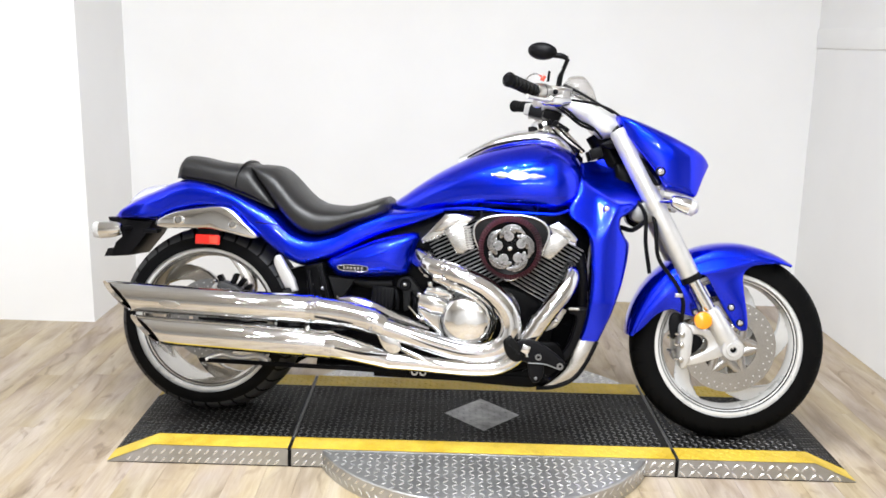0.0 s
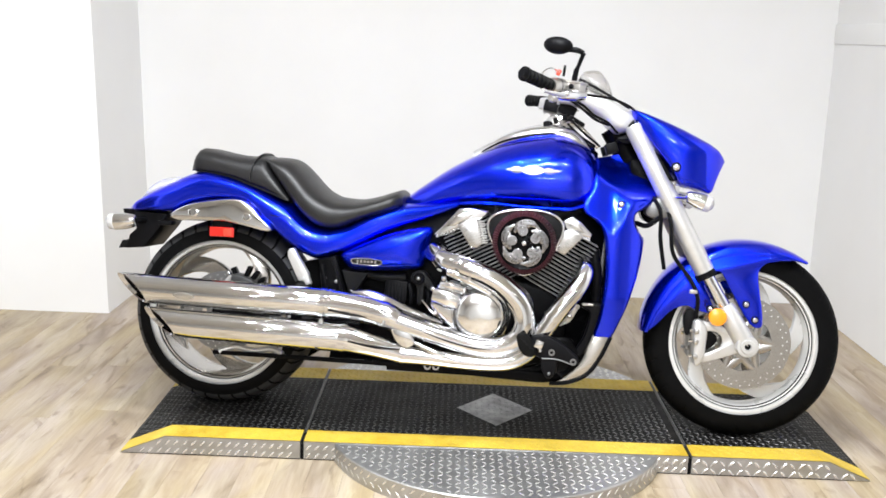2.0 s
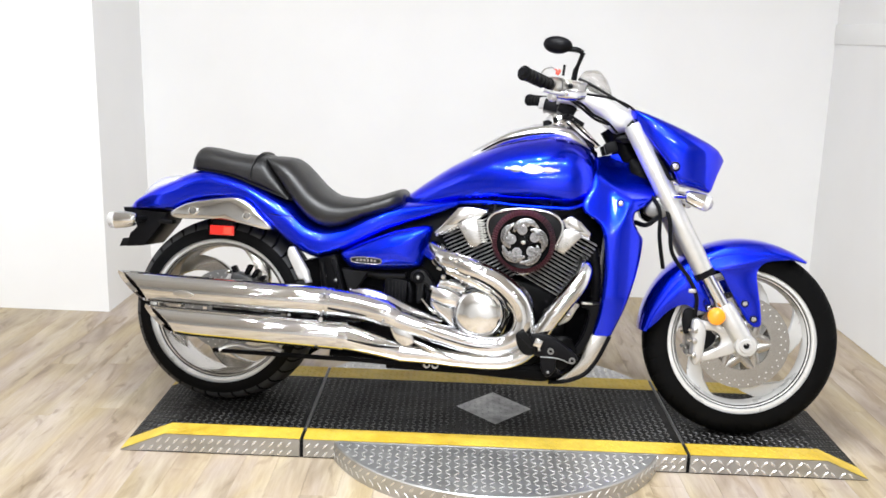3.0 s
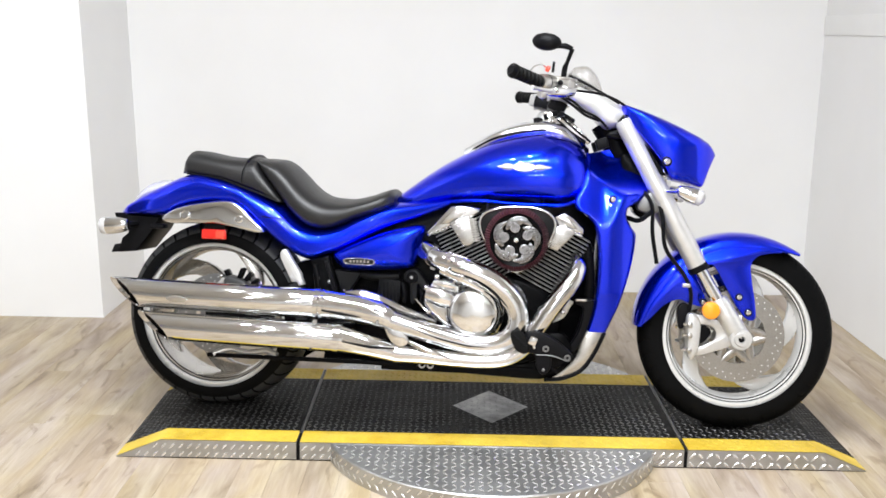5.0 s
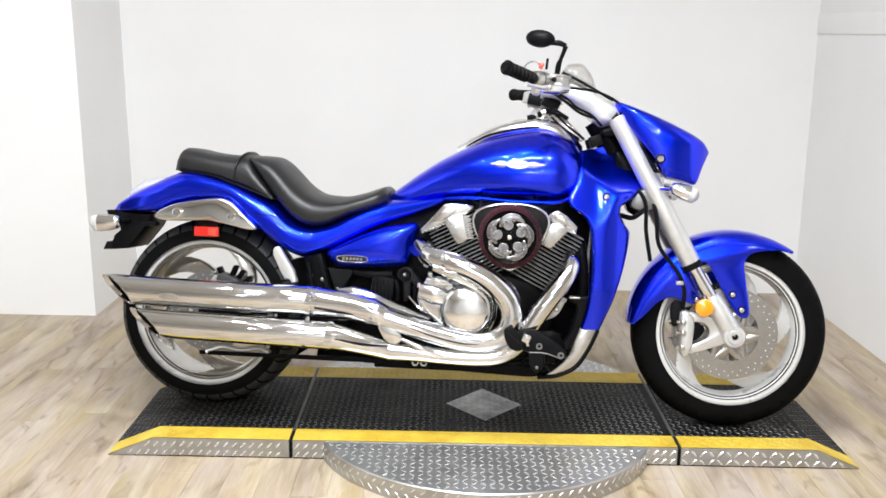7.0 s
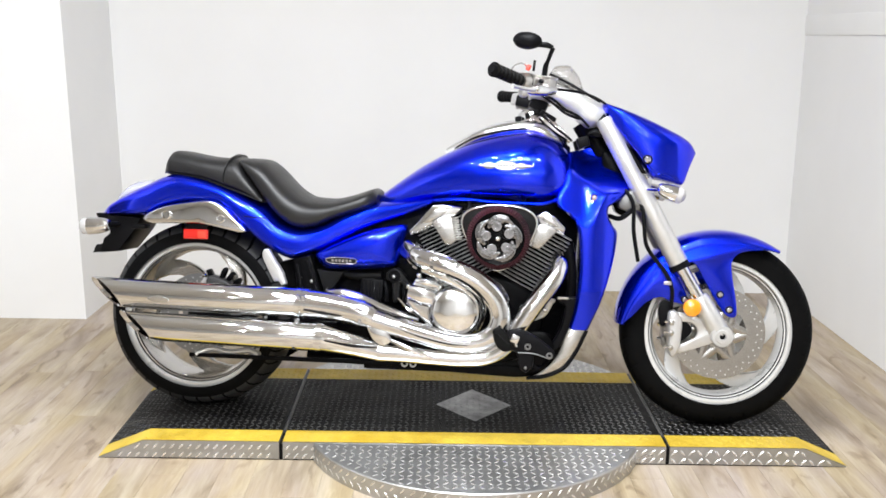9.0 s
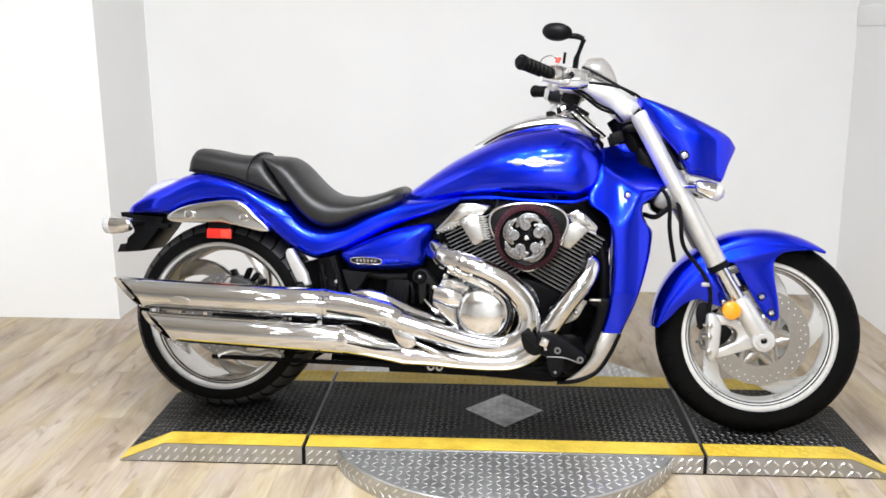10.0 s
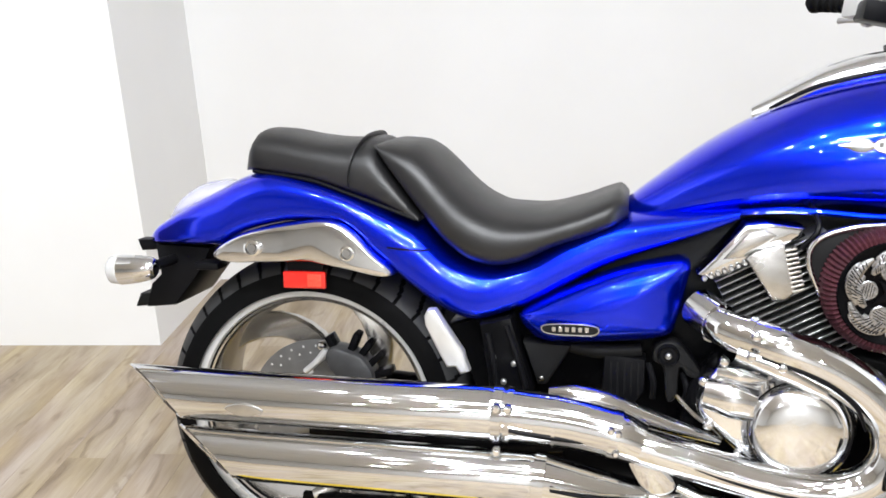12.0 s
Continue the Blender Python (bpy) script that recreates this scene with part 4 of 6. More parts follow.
for k, pts in enumerate((
        [(1.13, -0.23, 1.075), (1.18, -0.15, 1.060), (1.22, -0.13, 1.030), (1.265, -0.13, 1.008), (1.30, -0.12, 0.975)],
        [(1.14, -0.20, 1.070), (1.185, -0.14, 1.045), (1.225, -0.135, 1.016), (1.27, -0.125, 1.000)],
        [(1.16, -0.24, 1.085), (1.20, -0.16, 1.090), (1.27, -0.13, 1.085), (1.325, -0.12, 1.066), (1.36, -0.10, 1.045)],
        [(1.17, -0.05, 1.15), (1.22, -0.07, 1.125), (1.28, -0.09, 1.09), (1.335, -0.08, 1.06)],
        [(1.40, -0.10, 0.80), (1.445, -0.15, 0.74), (1.452, -0.155, 0.645), (1.47, -0.15, 0.548)],
        [(1.46, -0.10, 0.78), (1.482, -0.15, 0.70), (1.495, -0.155, 0.60), (1.555, -0.15, 0.52), (1.583, -0.14, 0.46), (1.585, -0.12, 0.40)])):
    part("cable", tube(pts, 0.0045 if k < 4 else 0.0065, 8, 8), PLASTIC, bike, "black control cable")
part("hose_clip", moved(box(-0.012, 0.012, -0.008, 0.008, -0.006, 0.006, 0.002), pose(1.567, -0.148, 0.482)), STEEL, bike)
part("horn_lead", tube([(1.375, -0.10, 0.69), (1.41, -0.14, 0.685), (1.45, -0.14, 0.715)], 0.008, 8), PLASTIC, bike)

# ---- tank, dash and radiator shrouds
tank_top = curve([(0.590, 0.716), (0.648, 0.762), (0.76, 0.842), (0.853, 0.893), (0.945, 0.934), (1.038, 0.958), (1.11, 0.966), (1.16, 0.956), (1.21, 0.930), (1.25, 0.880), (1.268, 0.820)])
tank_low = curve([(0.590, 0.680), (0.673, 0.696), (0.782, 0.716), (0.891, 0.726), (1.018, 0.719), (1.143, 0.718), (1.213, 0.738), (1.25, 0.775), (1.268, 0.800)])
tank_wide = curve([(0.590, 0.045), (0.65, 0.092), (0.76, 0.142), (0.85, 0.175), (0.95, 0.20), (1.05, 0.212), (1.15, 0.208), (1.22, 0.175), (1.255, 0.11), (1.268, 0.05)])
tank = part("fuel_tank", hull(0.590, 1.268, tank_top, tank_low, tank_wide, 64, 56, 2.25, 3.2, 0.36, 1), PAINT, bike, "blue metallic fuel tank")
lip = []
for k in range(41):
    x = 0.61 + (1.235 - 0.61) * k / 40
    lip.append((x, -(tank_wide(x) * 0.93), tank_low(x) + 0.006))
part("tank_lip", tube(lip, 0.006, 8, 2), PAINT, tank)
part("tank_lip", mirrored(tube(lip, 0.006, 8, 2)), PAINT, tank)


def on_tank(x, z, lift=0.002):
    return -hull_side(x, z, tank_top, tank_low, tank_wide, 2.25, 3.2, 0.36) - lift


# winged badge, its lettering as plain bars
badge = bmesh.new()
for k, (u0, u1, half) in enumerate(((-0.088, -0.03, 0.005), (0.03, 0.088, 0.005), (-0.075, -0.03, 0.010), (0.03, 0.070, 0.009))):
    cut = []
    for i in range(9):
        x = 1.037 + u0 + (u1 - u0) * i / 8
        w = half * (1 - abs(2 * i / 8 - 1) ** 3) + 0.001
        cut.append([(x, on_tank(x, 0.843 + dz, 0.004 if abs(dz) < w * 0.5 else 0.001), 0.843 + dz) for dz in (-w, -w * 0.3, w * 0.3, w)])
    join(badge, loft(cut, closed=False))
cut = []
for i in range(13):
    x = 1.037 - 0.034 + 0.068 * i / 12
    w = 0.0165 * math.sqrt(max(0.02, 1 - ((i - 6) / 6.4) ** 2))
    cut.append([(x, on_tank(x, 0.843 + dz, lift), 0.843 + dz) for dz, lift in ((-w, 0.001), (-w * 0.8, 0.006), (w * 0.8, 0.006), (w, 0.001))])
join(badge, loft(cut, closed=False))
badge = part("tank_badge", badge, FIN, tank, "chrome winged badge")
marks = bmesh.new()
for i in range(6):
    x = 1.037 - 0.024 + 0.0096 * i
    join(marks, box(x - 0.003, x + 0.003, on_tank(x, 0.845, 0.0075), on_tank(x, 0.845, 0.005), 0.840, 0.848))
part("badge_marks", marks, CLAMP, badge)
dash_top = curve([(0.83, 0.900), (0.90, 0.944), (0.96, 0.974), (1.04, 0.996), (1.10, 1.002), (1.15, 0.996), (1.20, 0.965), (1.245, 0.915)])
dash_low = curve([(0.83, 0.86), (0.95, 0.92), (1.10, 0.945), (1.245, 0.885)])
dash = part("dash_console", hull(0.83, 1.245, dash_top, dash_low, curve([(0.83, 0.015), (0.92, 0.06), (1.04, 0.08), (1.15, 0.08), (1.21, 0.06), (1.245, 0.03)]), 36, 32, 2.6, 2.6, 0.4, 1), POLISH, bike, "polished silver dash console on the tank")
part("speedometer", moved(lathe([(0.0001, 0.026), (0.040, 0.024), (0.048, 0.018), (0.050, 0.0), (0.048, -0.02)], 36), pose(1.115, 0, 1.000, 75, 0, 0)), CHROME, dash, "chrome speedometer bezel")
part("key_switch", moved(box(-0.03, 0.03, -0.035, 0.035, -0.012, 0.014, 0.006), pose(1.165, -0.02, 1.008, 0, 30, 0)), PLASTIC, dash, "black switch cover")
part("dash_seal", tube([(x, -0.001 - 0.081 * math.sin(math.pi * min(1, max(0.02, (x - 0.84) / 0.40))) ** 0.6, dash_low(x) + 0.022) for x in [0.85 + 0.02 * i for i in range(20)]], 0.004, 8, 2), PLASTIC, dash)

fin = part("dash_fin", slab([(1.118, 1.000), (1.158, 1.024), (1.196, 0.990), (1.252, 0.934), (1.240, 0.926), (1.180, 0.960)], -0.055, 0.055, 0.004), CHROME, dash, "chrome edge trim of the dash")
for k in range(3):
    x0, z0 = 1.150 - 0.012 * k, 1.014 - 0.010 * k
    part("trim_line", tube([(x0, -0.057, z0), (x0 + 0.045, -0.058, z0 - 0.040), (1.243 - 0.010 * k, -0.057, 0.938 - 0.004 * k)], 0.0035, 8), PLASTIC, fin, "black trim line")
for x, z, w in ((1.070, 1.000, 0.022), (1.100, 1.012, 0.016), (1.128, 1.024, 0.018)):
    part("dash_button", moved(box(-w / 2, w / 2, -0.050, 0.030, -0.010, 0.010, 0.004), pose(x, 0, z, 0, -12, 0)), PLASTIC, dash, "black dash switch")

shroud_left = curve([(0.325, 1.252), (0.385, 1.270), (0.458, 1.280), (0.53, 1.283), (0.62, 1.277), (0.675, 1.262), (0.70, 1.236), (0.72, 1.205), (0.745, 1.200), (0.80, 1.225), (0.90, 1.235)])
shroud_right = curve([(0.325, 1.316), (0.36, 1.331), (0.421, 1.356), (0.531, 1.387), (0.60, 1.399), (0.635, 1.401), (0.663, 1.383), (0.699, 1.366), (0.718, 1.368), (0.733, 1.392), (0.76, 1.432), (0.80, 1.448), (0.85, 1.436), (0.90, 1.385)])
shroud_fold = curve([(1.20, 0.716), (1.25, 0.694), (1.295, 0.674), (1.325, 0.694), (1.345, 0.722), (1.40, 0.76)])


def soft_min(values, width=0.0045):
    low = min(values)
    return low - width * math.log(sum(math.exp((low - v) / width) for v in values))


def shroud_half(x, z):
    """The half width of the radiator shroud: a side face, a bolted facet above its fold and the neck that turns in to the fork."""
    side_face = 0.211 - 5.0 * max(0.0, x - 1.30) ** 2 - 0.10 * max(0.0, 0.45 - z)
    facet = 0.209 - 0.42 * (z - shroud_fold(x))
    ridge = 0.821 - 0.80 * (x - 1.262)
    neck = facet - 1.05 * (z - ridge) / 1.28 if z > ridge - 0.05 else 1.0
    return max(0.035, soft_min([side_face, facet, neck]))


def shroud_shell(rows=72, cols=30):
    rings = []
    for k in range(rows + 1):
        s = k / rows
        z0 = 0.325 + 0.575 * s
        a, b = shroud_left(z0), shroud_right(z0)
        face, back = [], []
        for i in range(cols + 1):
            u = i / cols
            x = a + (b - a) * u
            z = z0 + s ** 6 * (-0.006 + 0.034 * u)
            w = shroud_half(x, z)
            roll = max(0.0, 1 - (x - a) / 0.012) ** 2 + max(0.0, 1 - (b - x) / 0.010) ** 2
            w -= 0.010 * min(roll, 1.0)
            face.append((x, -w, z))
            back.append((x, -max(w - 0.022, 0.008), z))
        rings.append(face + back[::-1])
    return loft(rings)


for side in (-1, 1):
    bm = shroud_shell()
    shroud = part("radiator_shroud", bm if side < 0 else mirrored(bm), PAINT, bike, "blue metallic radiator shroud", sharp=50)
    if side < 0:
        w = shroud_half(1.321, 0.749)
        part("bolt", bolt(1.321, -w - 0.003, 0.749, 0.0095, 0.006), CHROME, shroud)
        part("bolt_washer", bolt(1.321, -w - 0.001, 0.749, 0.0135, 0.004), PLASTIC, shroud)
part("radiator", box(1.285, 1.325, -0.15, 0.15, 0.40, 0.70, 0.01), BLACK, bike, "black radiator")
part("neck_casting", slab(smooth_outline([(1.24, 0.86), (1.30, 0.905), (1.36, 0.90), (1.43, 0.80), (1.42, 0.745), (1.36, 0.715), (1.24, 0.73)], 4), -0.030, 0.030, 0.010), BLACK, bike, "black steering head casting")
# Added black block that stands in for shadow and clamp behind the fork.
part("stem_gap_fill", slab(smooth_outline([(1.345, 0.885), (1.395, 0.890), (1.425, 0.850), (1.462, 0.780), (1.466, 0.722), (1.436, 0.690), (1.405, 0.700), (1.392, 0.735)], 4), -0.078, 0.078, 0.010), BLACK, bike, "black filler for the shadowed gap behind the fork")
chin = part("chin_guard", slab(smooth_outline([(1.249, 0.328), (1.310, 0.330), (1.299, 0.288), (1.281, 0.248), (1.243, 0.202), (1.188, 0.174), (1.130, 0.163), (1.150, 0.174), (1.180, 0.196), (1.222, 0.244)], 4), -0.196, 0.196, 0.005, 2), BARREL, bike, "satin silver chin guard")
part("guard_edge", tube([(1.312, -0.198, 0.325), (1.281, -0.198, 0.255), (1.243, -0.198, 0.200), (1.185, -0.198, 0.171), (1.125, -0.198, 0.163)], 0.006, 8), PLASTIC, chin, "black rubber edge")

# ---- seat, tail and side covers
body_top = curve([(-0.355, 0.652), (-0.317, 0.680), (-0.254, 0.717), (-0.180, 0.754), (-0.125, 0.780), (-0.06, 0.796), (0.017, 0.782), (0.10, 0.755), (0.17, 0.730), (0.225, 0.706), (0.304, 0.640), (0.362, 0.626), (0.428, 0.640), (0.502, 0.682), (0.585, 0.712), (0.68, 0.724), (0.80, 0.736)])
body_low = curve([(-0.352, 0.638), (-0.30, 0.641), (-0.164, 0.642), (-0.135, 0.661), (-0.087, 0.679), (0.02, 0.697), (0.078, 0.696), (0.117, 0.675), (0.148, 0.639), (0.181, 0.609), (0.217, 0.574), (0.296, 0.524), (0.335, 0.513), (0.412, 0.536), (0.578, 0.62), (0.743, 0.684), (0.80, 0.712)])
body_wide = curve([(-0.352, 0.045), (-0.31, 0.10), (-0.2, 0.142), (0, 0.158), (0.2, 0.168), (0.35, 0.170), (0.5, 0.158), (0.6, 0.150), (0.7, 0.160), (0.80, 0.176)])
tail = part("tail_bodywork", hull(-0.352, 0.80, body_top, body_low, body_wide, 96, 56, 3.0, 4.5, 0.40), PAINT, bike, "blue metallic rear fender and frame cover")
seam = [(x, -hull_side(x, z, body_top, body_low, body_wide, 3.0, 4.5, 0.40) - 0.0005, z) for x, z in ((0.178, 0.655), (0.21, 0.652), (0.25, 0.650), (0.285, 0.648), (0.30, 0.640))]
part("panel_gap", tube(seam, 0.0018, 6), PLASTIC, tail, "thin dark panel gap")
part("tail_lamp", hull(-0.322, -0.175, curve([(-0.322, 0.690), (-0.285, 0.731), (-0.235, 0.758), (-0.19, 0.764), (-0.175, 0.758)]), curve([(-0.322, 0.66), (-0.175, 0.73)]), curve([(-0.322, 0.02), (-0.285, 0.05), (-0.2, 0.06), (-0.175, 0.03)]), 20, 24, 2.2, 2.2, 0.5), LENS, bike, "clear tail lamp lens")

rear_seat_top = curve([(-0.124, 0.795), (-0.117, 0.838), (-0.092, 0.868), (-0.06, 0.866), (0.0, 0.855), (0.05, 0.849), (0.09, 0.848), (0.128, 0.852), (0.142, 0.848), (0.165, 0.815), (0.20, 0.765), (0.234, 0.716)])
rear_seat_low = curve([(-0.124, 0.788), (-0.096, 0.785), (0.017, 0.772), (0.095, 0.748), (0.173, 0.722), (0.234, 0.700)])
rear_seat_wide = curve([(-0.124, 0.075), (-0.10, 0.105), (-0.03, 0.125), (0.10, 0.142), (0.234, 0.155)])
pillion = part("passenger_seat", hull(-0.124, 0.234, rear_seat_top, rear_seat_low, rear_seat_wide, 44, 44, 2.7, 5.0, 0.35), VINYL, bike, "black vinyl passenger seat pad")
strap = []
for k in range(19):
    a = math.pi * (-0.06 + 1.12 * k / 18)
    x = 0.100 + 0.018 * max(0, math.sin(a))
    zt, zb, w = rear_seat_top(x), rear_seat_low(x), rear_seat_wide(x)
    zc = zb + 0.35 * (zt - zb)
    c, s = math.cos(a), math.sin(a)
    e = 2.7 if s > 0 else 5.0
    strap.append((x, 1.004 * w * sgnpow(c, 2 / e), zc + (zt - zc + 0.0008 if s > 0 else zc - zb) * sgnpow(s, 2 / e)))
part("strap", tube(strap, 0.0018, 10, 3, flat=5.0), VINYL, pillion, "black vinyl strap")
part("piping", tube([(x, -rear_seat_wide(x) * 0.985, rear_seat_low(x) + 0.004) for x in [-0.10 + 0.033 * i for i in range(11)]], 0.0035, 8, 3), PLASTIC, pillion)
seat_top = curve([(0.148, 0.842), (0.17, 0.848), (0.215, 0.845), (0.24, 0.833), (0.262, 0.814), (0.313, 0.762), (0.345, 0.738), (0.385, 0.722), (0.45, 0.718), (0.525, 0.733), (0.575, 0.751), (0.598, 0.757), (0.612, 0.742)])
seat_low = curve([(0.148, 0.836), (0.165, 0.805), (0.20, 0.757), (0.236, 0.708), (0.286, 0.652), (0.335, 0.622), (0.373, 0.616), (0.41, 0.622), (0.484, 0.655), (0.594, 0.694), (0.612, 0.706)])
seat_wide = curve([(0.148, 0.128), (0.20, 0.150), (0.30, 0.172), (0.40, 0.178), (0.50, 0.174), (0.58, 0.158), (0.612, 0.125)])
seat = part("rider_seat", hull(0.148, 0.612, seat_top, seat_low, seat_wide, 60, 48, 2.4, 4.0, 0.42), VINYL, bike, "scooped black vinyl rider seat")

cover_line = smooth_outline([(0.421, 0.532), (0.450, 0.556), (0.52, 0.590), (0.60, 0.622), (0.68, 0.641), (0.712, 0.643), (0.722, 0.630), (0.712, 0.580), (0.700, 0.533), (0.682, 0.506), (0.60, 0.494), (0.50, 0.489), (0.455, 0.495)], 4)
for side in (-1, 1):
    bm = dome(cover_line, -0.160, -0.214, 2.3, 12, -0.12)
    cover = part("side_cover", bm if side < 0 else mirrored(bm), PAINT, bike, "blue metallic side cover")
    if side < 0:
        loop = smooth_outline([(0.466, 0.524), (0.476, 0.531), (0.520, 0.533), (0.558, 0.530), (0.566, 0.522), (0.556, 0.514), (0.520, 0.513), (0.478, 0.515)], 4)
        emblem = part("emblem", slab(loop, -0.2145, -0.206, 0.001, 1), GREY, cover, "dark emblem plate with a chrome frame")
        part("emblem_frame", tube([(x, -0.2145, z) for x, z in loop] + [(loop[0][0], -0.2145, loop[0][1])], 0.0017, 8, 2), CHROME, emblem, "chrome emblem frame")
        bars = bmesh.new()
        for i in range(6):
            join(bars, box(0.484 + 0.0115 * i, 0.4915 + 0.0115 * i, -0.2165, -0.2135, 0.5185, 0.5275, 0.0008, 1))
        part("emblem_marks", bars, BARREL, emblem)

# chrome fender strut, reflector and lamp bracket
strut_line = [(-0.166, 0.634), (-0.145, 0.658), (-0.087, 0.683), (0.02, 0.703), (0.080, 0.703), (0.119, 0.680), (0.153, 0.645), (0.187, 0.614), (0.180, 0.599), (0.105, 0.612), (0.03, 0.622), (-0.06, 0.623), (-0.13, 0.622)]
for side in (-1, 1):
    bm = pillow(smooth_outline(strut_line, 4), -0.152, -0.177, 0.014, 7, -0.125)
    strut = part("fender_strut", bm if side < 0 else mirrored(bm), CHROME, bike, "chrome fender strut")
    if side < 0:
        for x, z, r in ((-0.079, 0.652, 0.016), (0.105, 0.645, 0.014)):
            part("bolt", moved(lathe([(0.0001, -0.006), (r * 0.45, -0.006), (r * 0.5, -0.002), (r * 0.7, -0.002), (r * 0.78, -0.009), (r, -0.008), (r, 0.01)], 24), pose(x, -0.177, z)), CHROME, strut)
rr = part("rear_reflector", box(-0.026, 0.057, -0.166, -0.156, 0.574, 0.606, 0.003), RED, bike, "rectangular red side reflector")
part("bracket", box(-0.02, 0.05, -0.156, -0.150, 0.576, 0.64, 0.002), PLASTIC, rr)
part("prism_cell", box(0.022, 0.050, -0.1675, -0.165, 0.578, 0.602, 0.001), PALERED, rr, "paler red prism cell")
part("plate_bracket", slab([(-0.318, 0.642), (-0.200, 0.636), (-0.226, 0.588), (-0.282, 0.518), (-0.345, 0.512), (-0.332, 0.560), (-0.310, 0.580)], -0.095, 0.095, 0.005), PLASTIC, bike, "black plate bracket under the tail")
part("plate_lamp", slab([(-0.374, 0.510), (-0.345, 0.513), (-0.335, 0.540), (-0.362, 0.538)], -0.085, 0.085, 0.003), GREY, bike, "grey plate lamp")
part("bracket_fin", slab([(-0.374, 0.645), (-0.325, 0.646), (-0.322, 0.625), (-0.366, 0.622)], -0.06, -0.02, 0.003), PLASTIC, bike)
part("bracket_clip", box(-0.215, -0.165, -0.145, -0.095, 0.600, 0.615, 0.005), PLASTIC, bike)
for side in (-1, 1):
    sig = new("rear_turn_signal")
    sig.parent = bike
    y = side * 0.195
    part("shell", tube([(-0.268, y, 0.612), (-0.276, y, 0.612), (-0.305, y, 0.610), (-0.338, y, 0.608)], [0.014, 0.021, 0.027, 0.029], 24), CHROME, sig, "chrome bullet signal shell")
    part("lens", tube([(-0.338, y, 0.608), (-0.358, y, 0.607), (-0.369, y, 0.606)], [0.0285, 0.026, 0.010], 24), LENS, sig, "clear signal lens")
    part("stalk", tube([(-0.285, side * 0.175, 0.611), (-0.280, side * 0.09, 0.612)], 0.010, 10), PLASTIC, sig)
    bm = slab([(0.256, 0.540), (0.262, 0.552), (0.276, 0.553), (0.296, 0.522), (0.327, 0.476), (0.330, 0.462), (0.338, 0.441), (0.321, 0.435), (0.312, 0.449), (0.297, 0.447), (0.284, 0.470), (0.258, 0.523)], -0.222, -0.194, 0.005, 3)
    part("passenger_peg", bm if side < 0 else mirrored(bm), SATIN, bike, "folded silver passenger footrest")

# ---- frame and engine
part("frame_core", slab([(0.28, 0.50), (0.40, 0.53), (0.60, 0.66), (0.78, 0.72), (1.20, 0.73), (1.28, 0.66), (1.26, 0.40), (1.20, 0.22), (1.10, 0.175), (0.72, 0.185), (0.55, 0.21), (0.36, 0.30)], -0.105, 0.105, 0.01), BLACK, bike, "black frame and inner bodywork")
for side in (-1, 1):
    part("down_tube", tube([(1.245, side * 0.165, 0.60), (1.258, side * 0.175, 0.50), (1.248, side * 0.178, 0.38), (1.195, side * 0.18, 0.235), (1.13, side * 0.175, 0.182), (1.0, side * 0.17, 0.178), (0.70, side * 0.165, 0.190), (0.40, side * 0.16, 0.198)], 0.017, 14), BLACK, bike, "black frame down tube")
    part("swingarm", tube([(0.50, side * 0.15, 0.30), (0.30, side * 0.155, 0.285), (0.02, side * 0.152, 0.305)], [0.035, 0.030, 0.028], 14), BLACK, bike, "black swingarm")
part("muffler_rail", box(0.03, 0.72, -0.262, -0.248, 0.196, 0.210, 0.003), BLACK, bike, "black exhaust mounting rail")
part("rail_link", tube([(0.05, -0.255, 0.205), (0.10, -0.24, 0.222), (0.16, -0.24, 0.212), (0.22, -0.24, 0.222), (0.26, -0.25, 0.210)], 0.010, 10), ALLOY, bike)
for x in (0.725, 0.752):
    part("rail_eyelet", moved(lathe([(0.007, -0.004), (0.011, -0.004), (0.011, 0.004), (0.007, 0.004)], 16, True), pose(x + 0.009, -0.242, 0.201)), ALLOY, bike)
part("lower_rail", box(0.60, 1.12, -0.235, -0.215, 0.178, 0.205, 0.004), BLACK, bike, "black lower frame rail")
part("side_stand", tube([(0.40, 0.16, 0.24), (0.22, 0.22, 0.12), (0.10, 0.26, 0.040)], 0.012, 12), BLACK, bike, "black side stand")
gusset = part("frame_gusset", slab([(0.350, 0.520), (0.408, 0.534), (0.450, 0.400), (0.430, 0.37), (0.372, 0.37), (0.362, 0.44)], -0.185, -0.12, 0.008), BLACK, bike, "black frame gusset")
for (xa, za), (xb, zb) in (((0.366, 0.505), (0.384, 0.400)), ((0.400, 0.520), (0.436, 0.405))):
    part("gusset_rib", tube([(xa, -0.187, za), ((xa + xb) / 2 + 0.002, -0.190, (za + zb) / 2), (xb, -0.187, zb)], 0.0055, 10), PLASTIC, gusset)
for x, z in ((0.376, 0.46), (0.414, 0.45), (0.395, 0.415)):
    part("gusset_bolt", bolt(x, -0.187, z, 0.006, 0.005, 10), FIN, gusset)
part("battery_cover", slab([(0.428, 0.487), (0.516, 0.483), (0.506, 0.462), (0.470, 0.408), (0.455, 0.408)], -0.172, -0.12, 0.005), GREY, bike, "dark grey triangular inner cover")
part("cover_screw", bolt(0.462, -0.172, 0.420, 0.006, 0.005, 10), CHROME, bike)
part("cover_rail", tube([(0.500, -0.150, 0.478), (0.560, -0.152, 0.470), (0.640, -0.152, 0.474)], [0.010, 0.014, 0.012], 12), GREY, bike, "dark grey cover rail")
part("regulator", slab([(0.574, 0.468), (0.648, 0.460), (0.646, 0.400), (0.628, 0.376), (0.570, 0.392)], -0.165, -0.11, 0.006), PLASTIC, bike, "black regulator box")
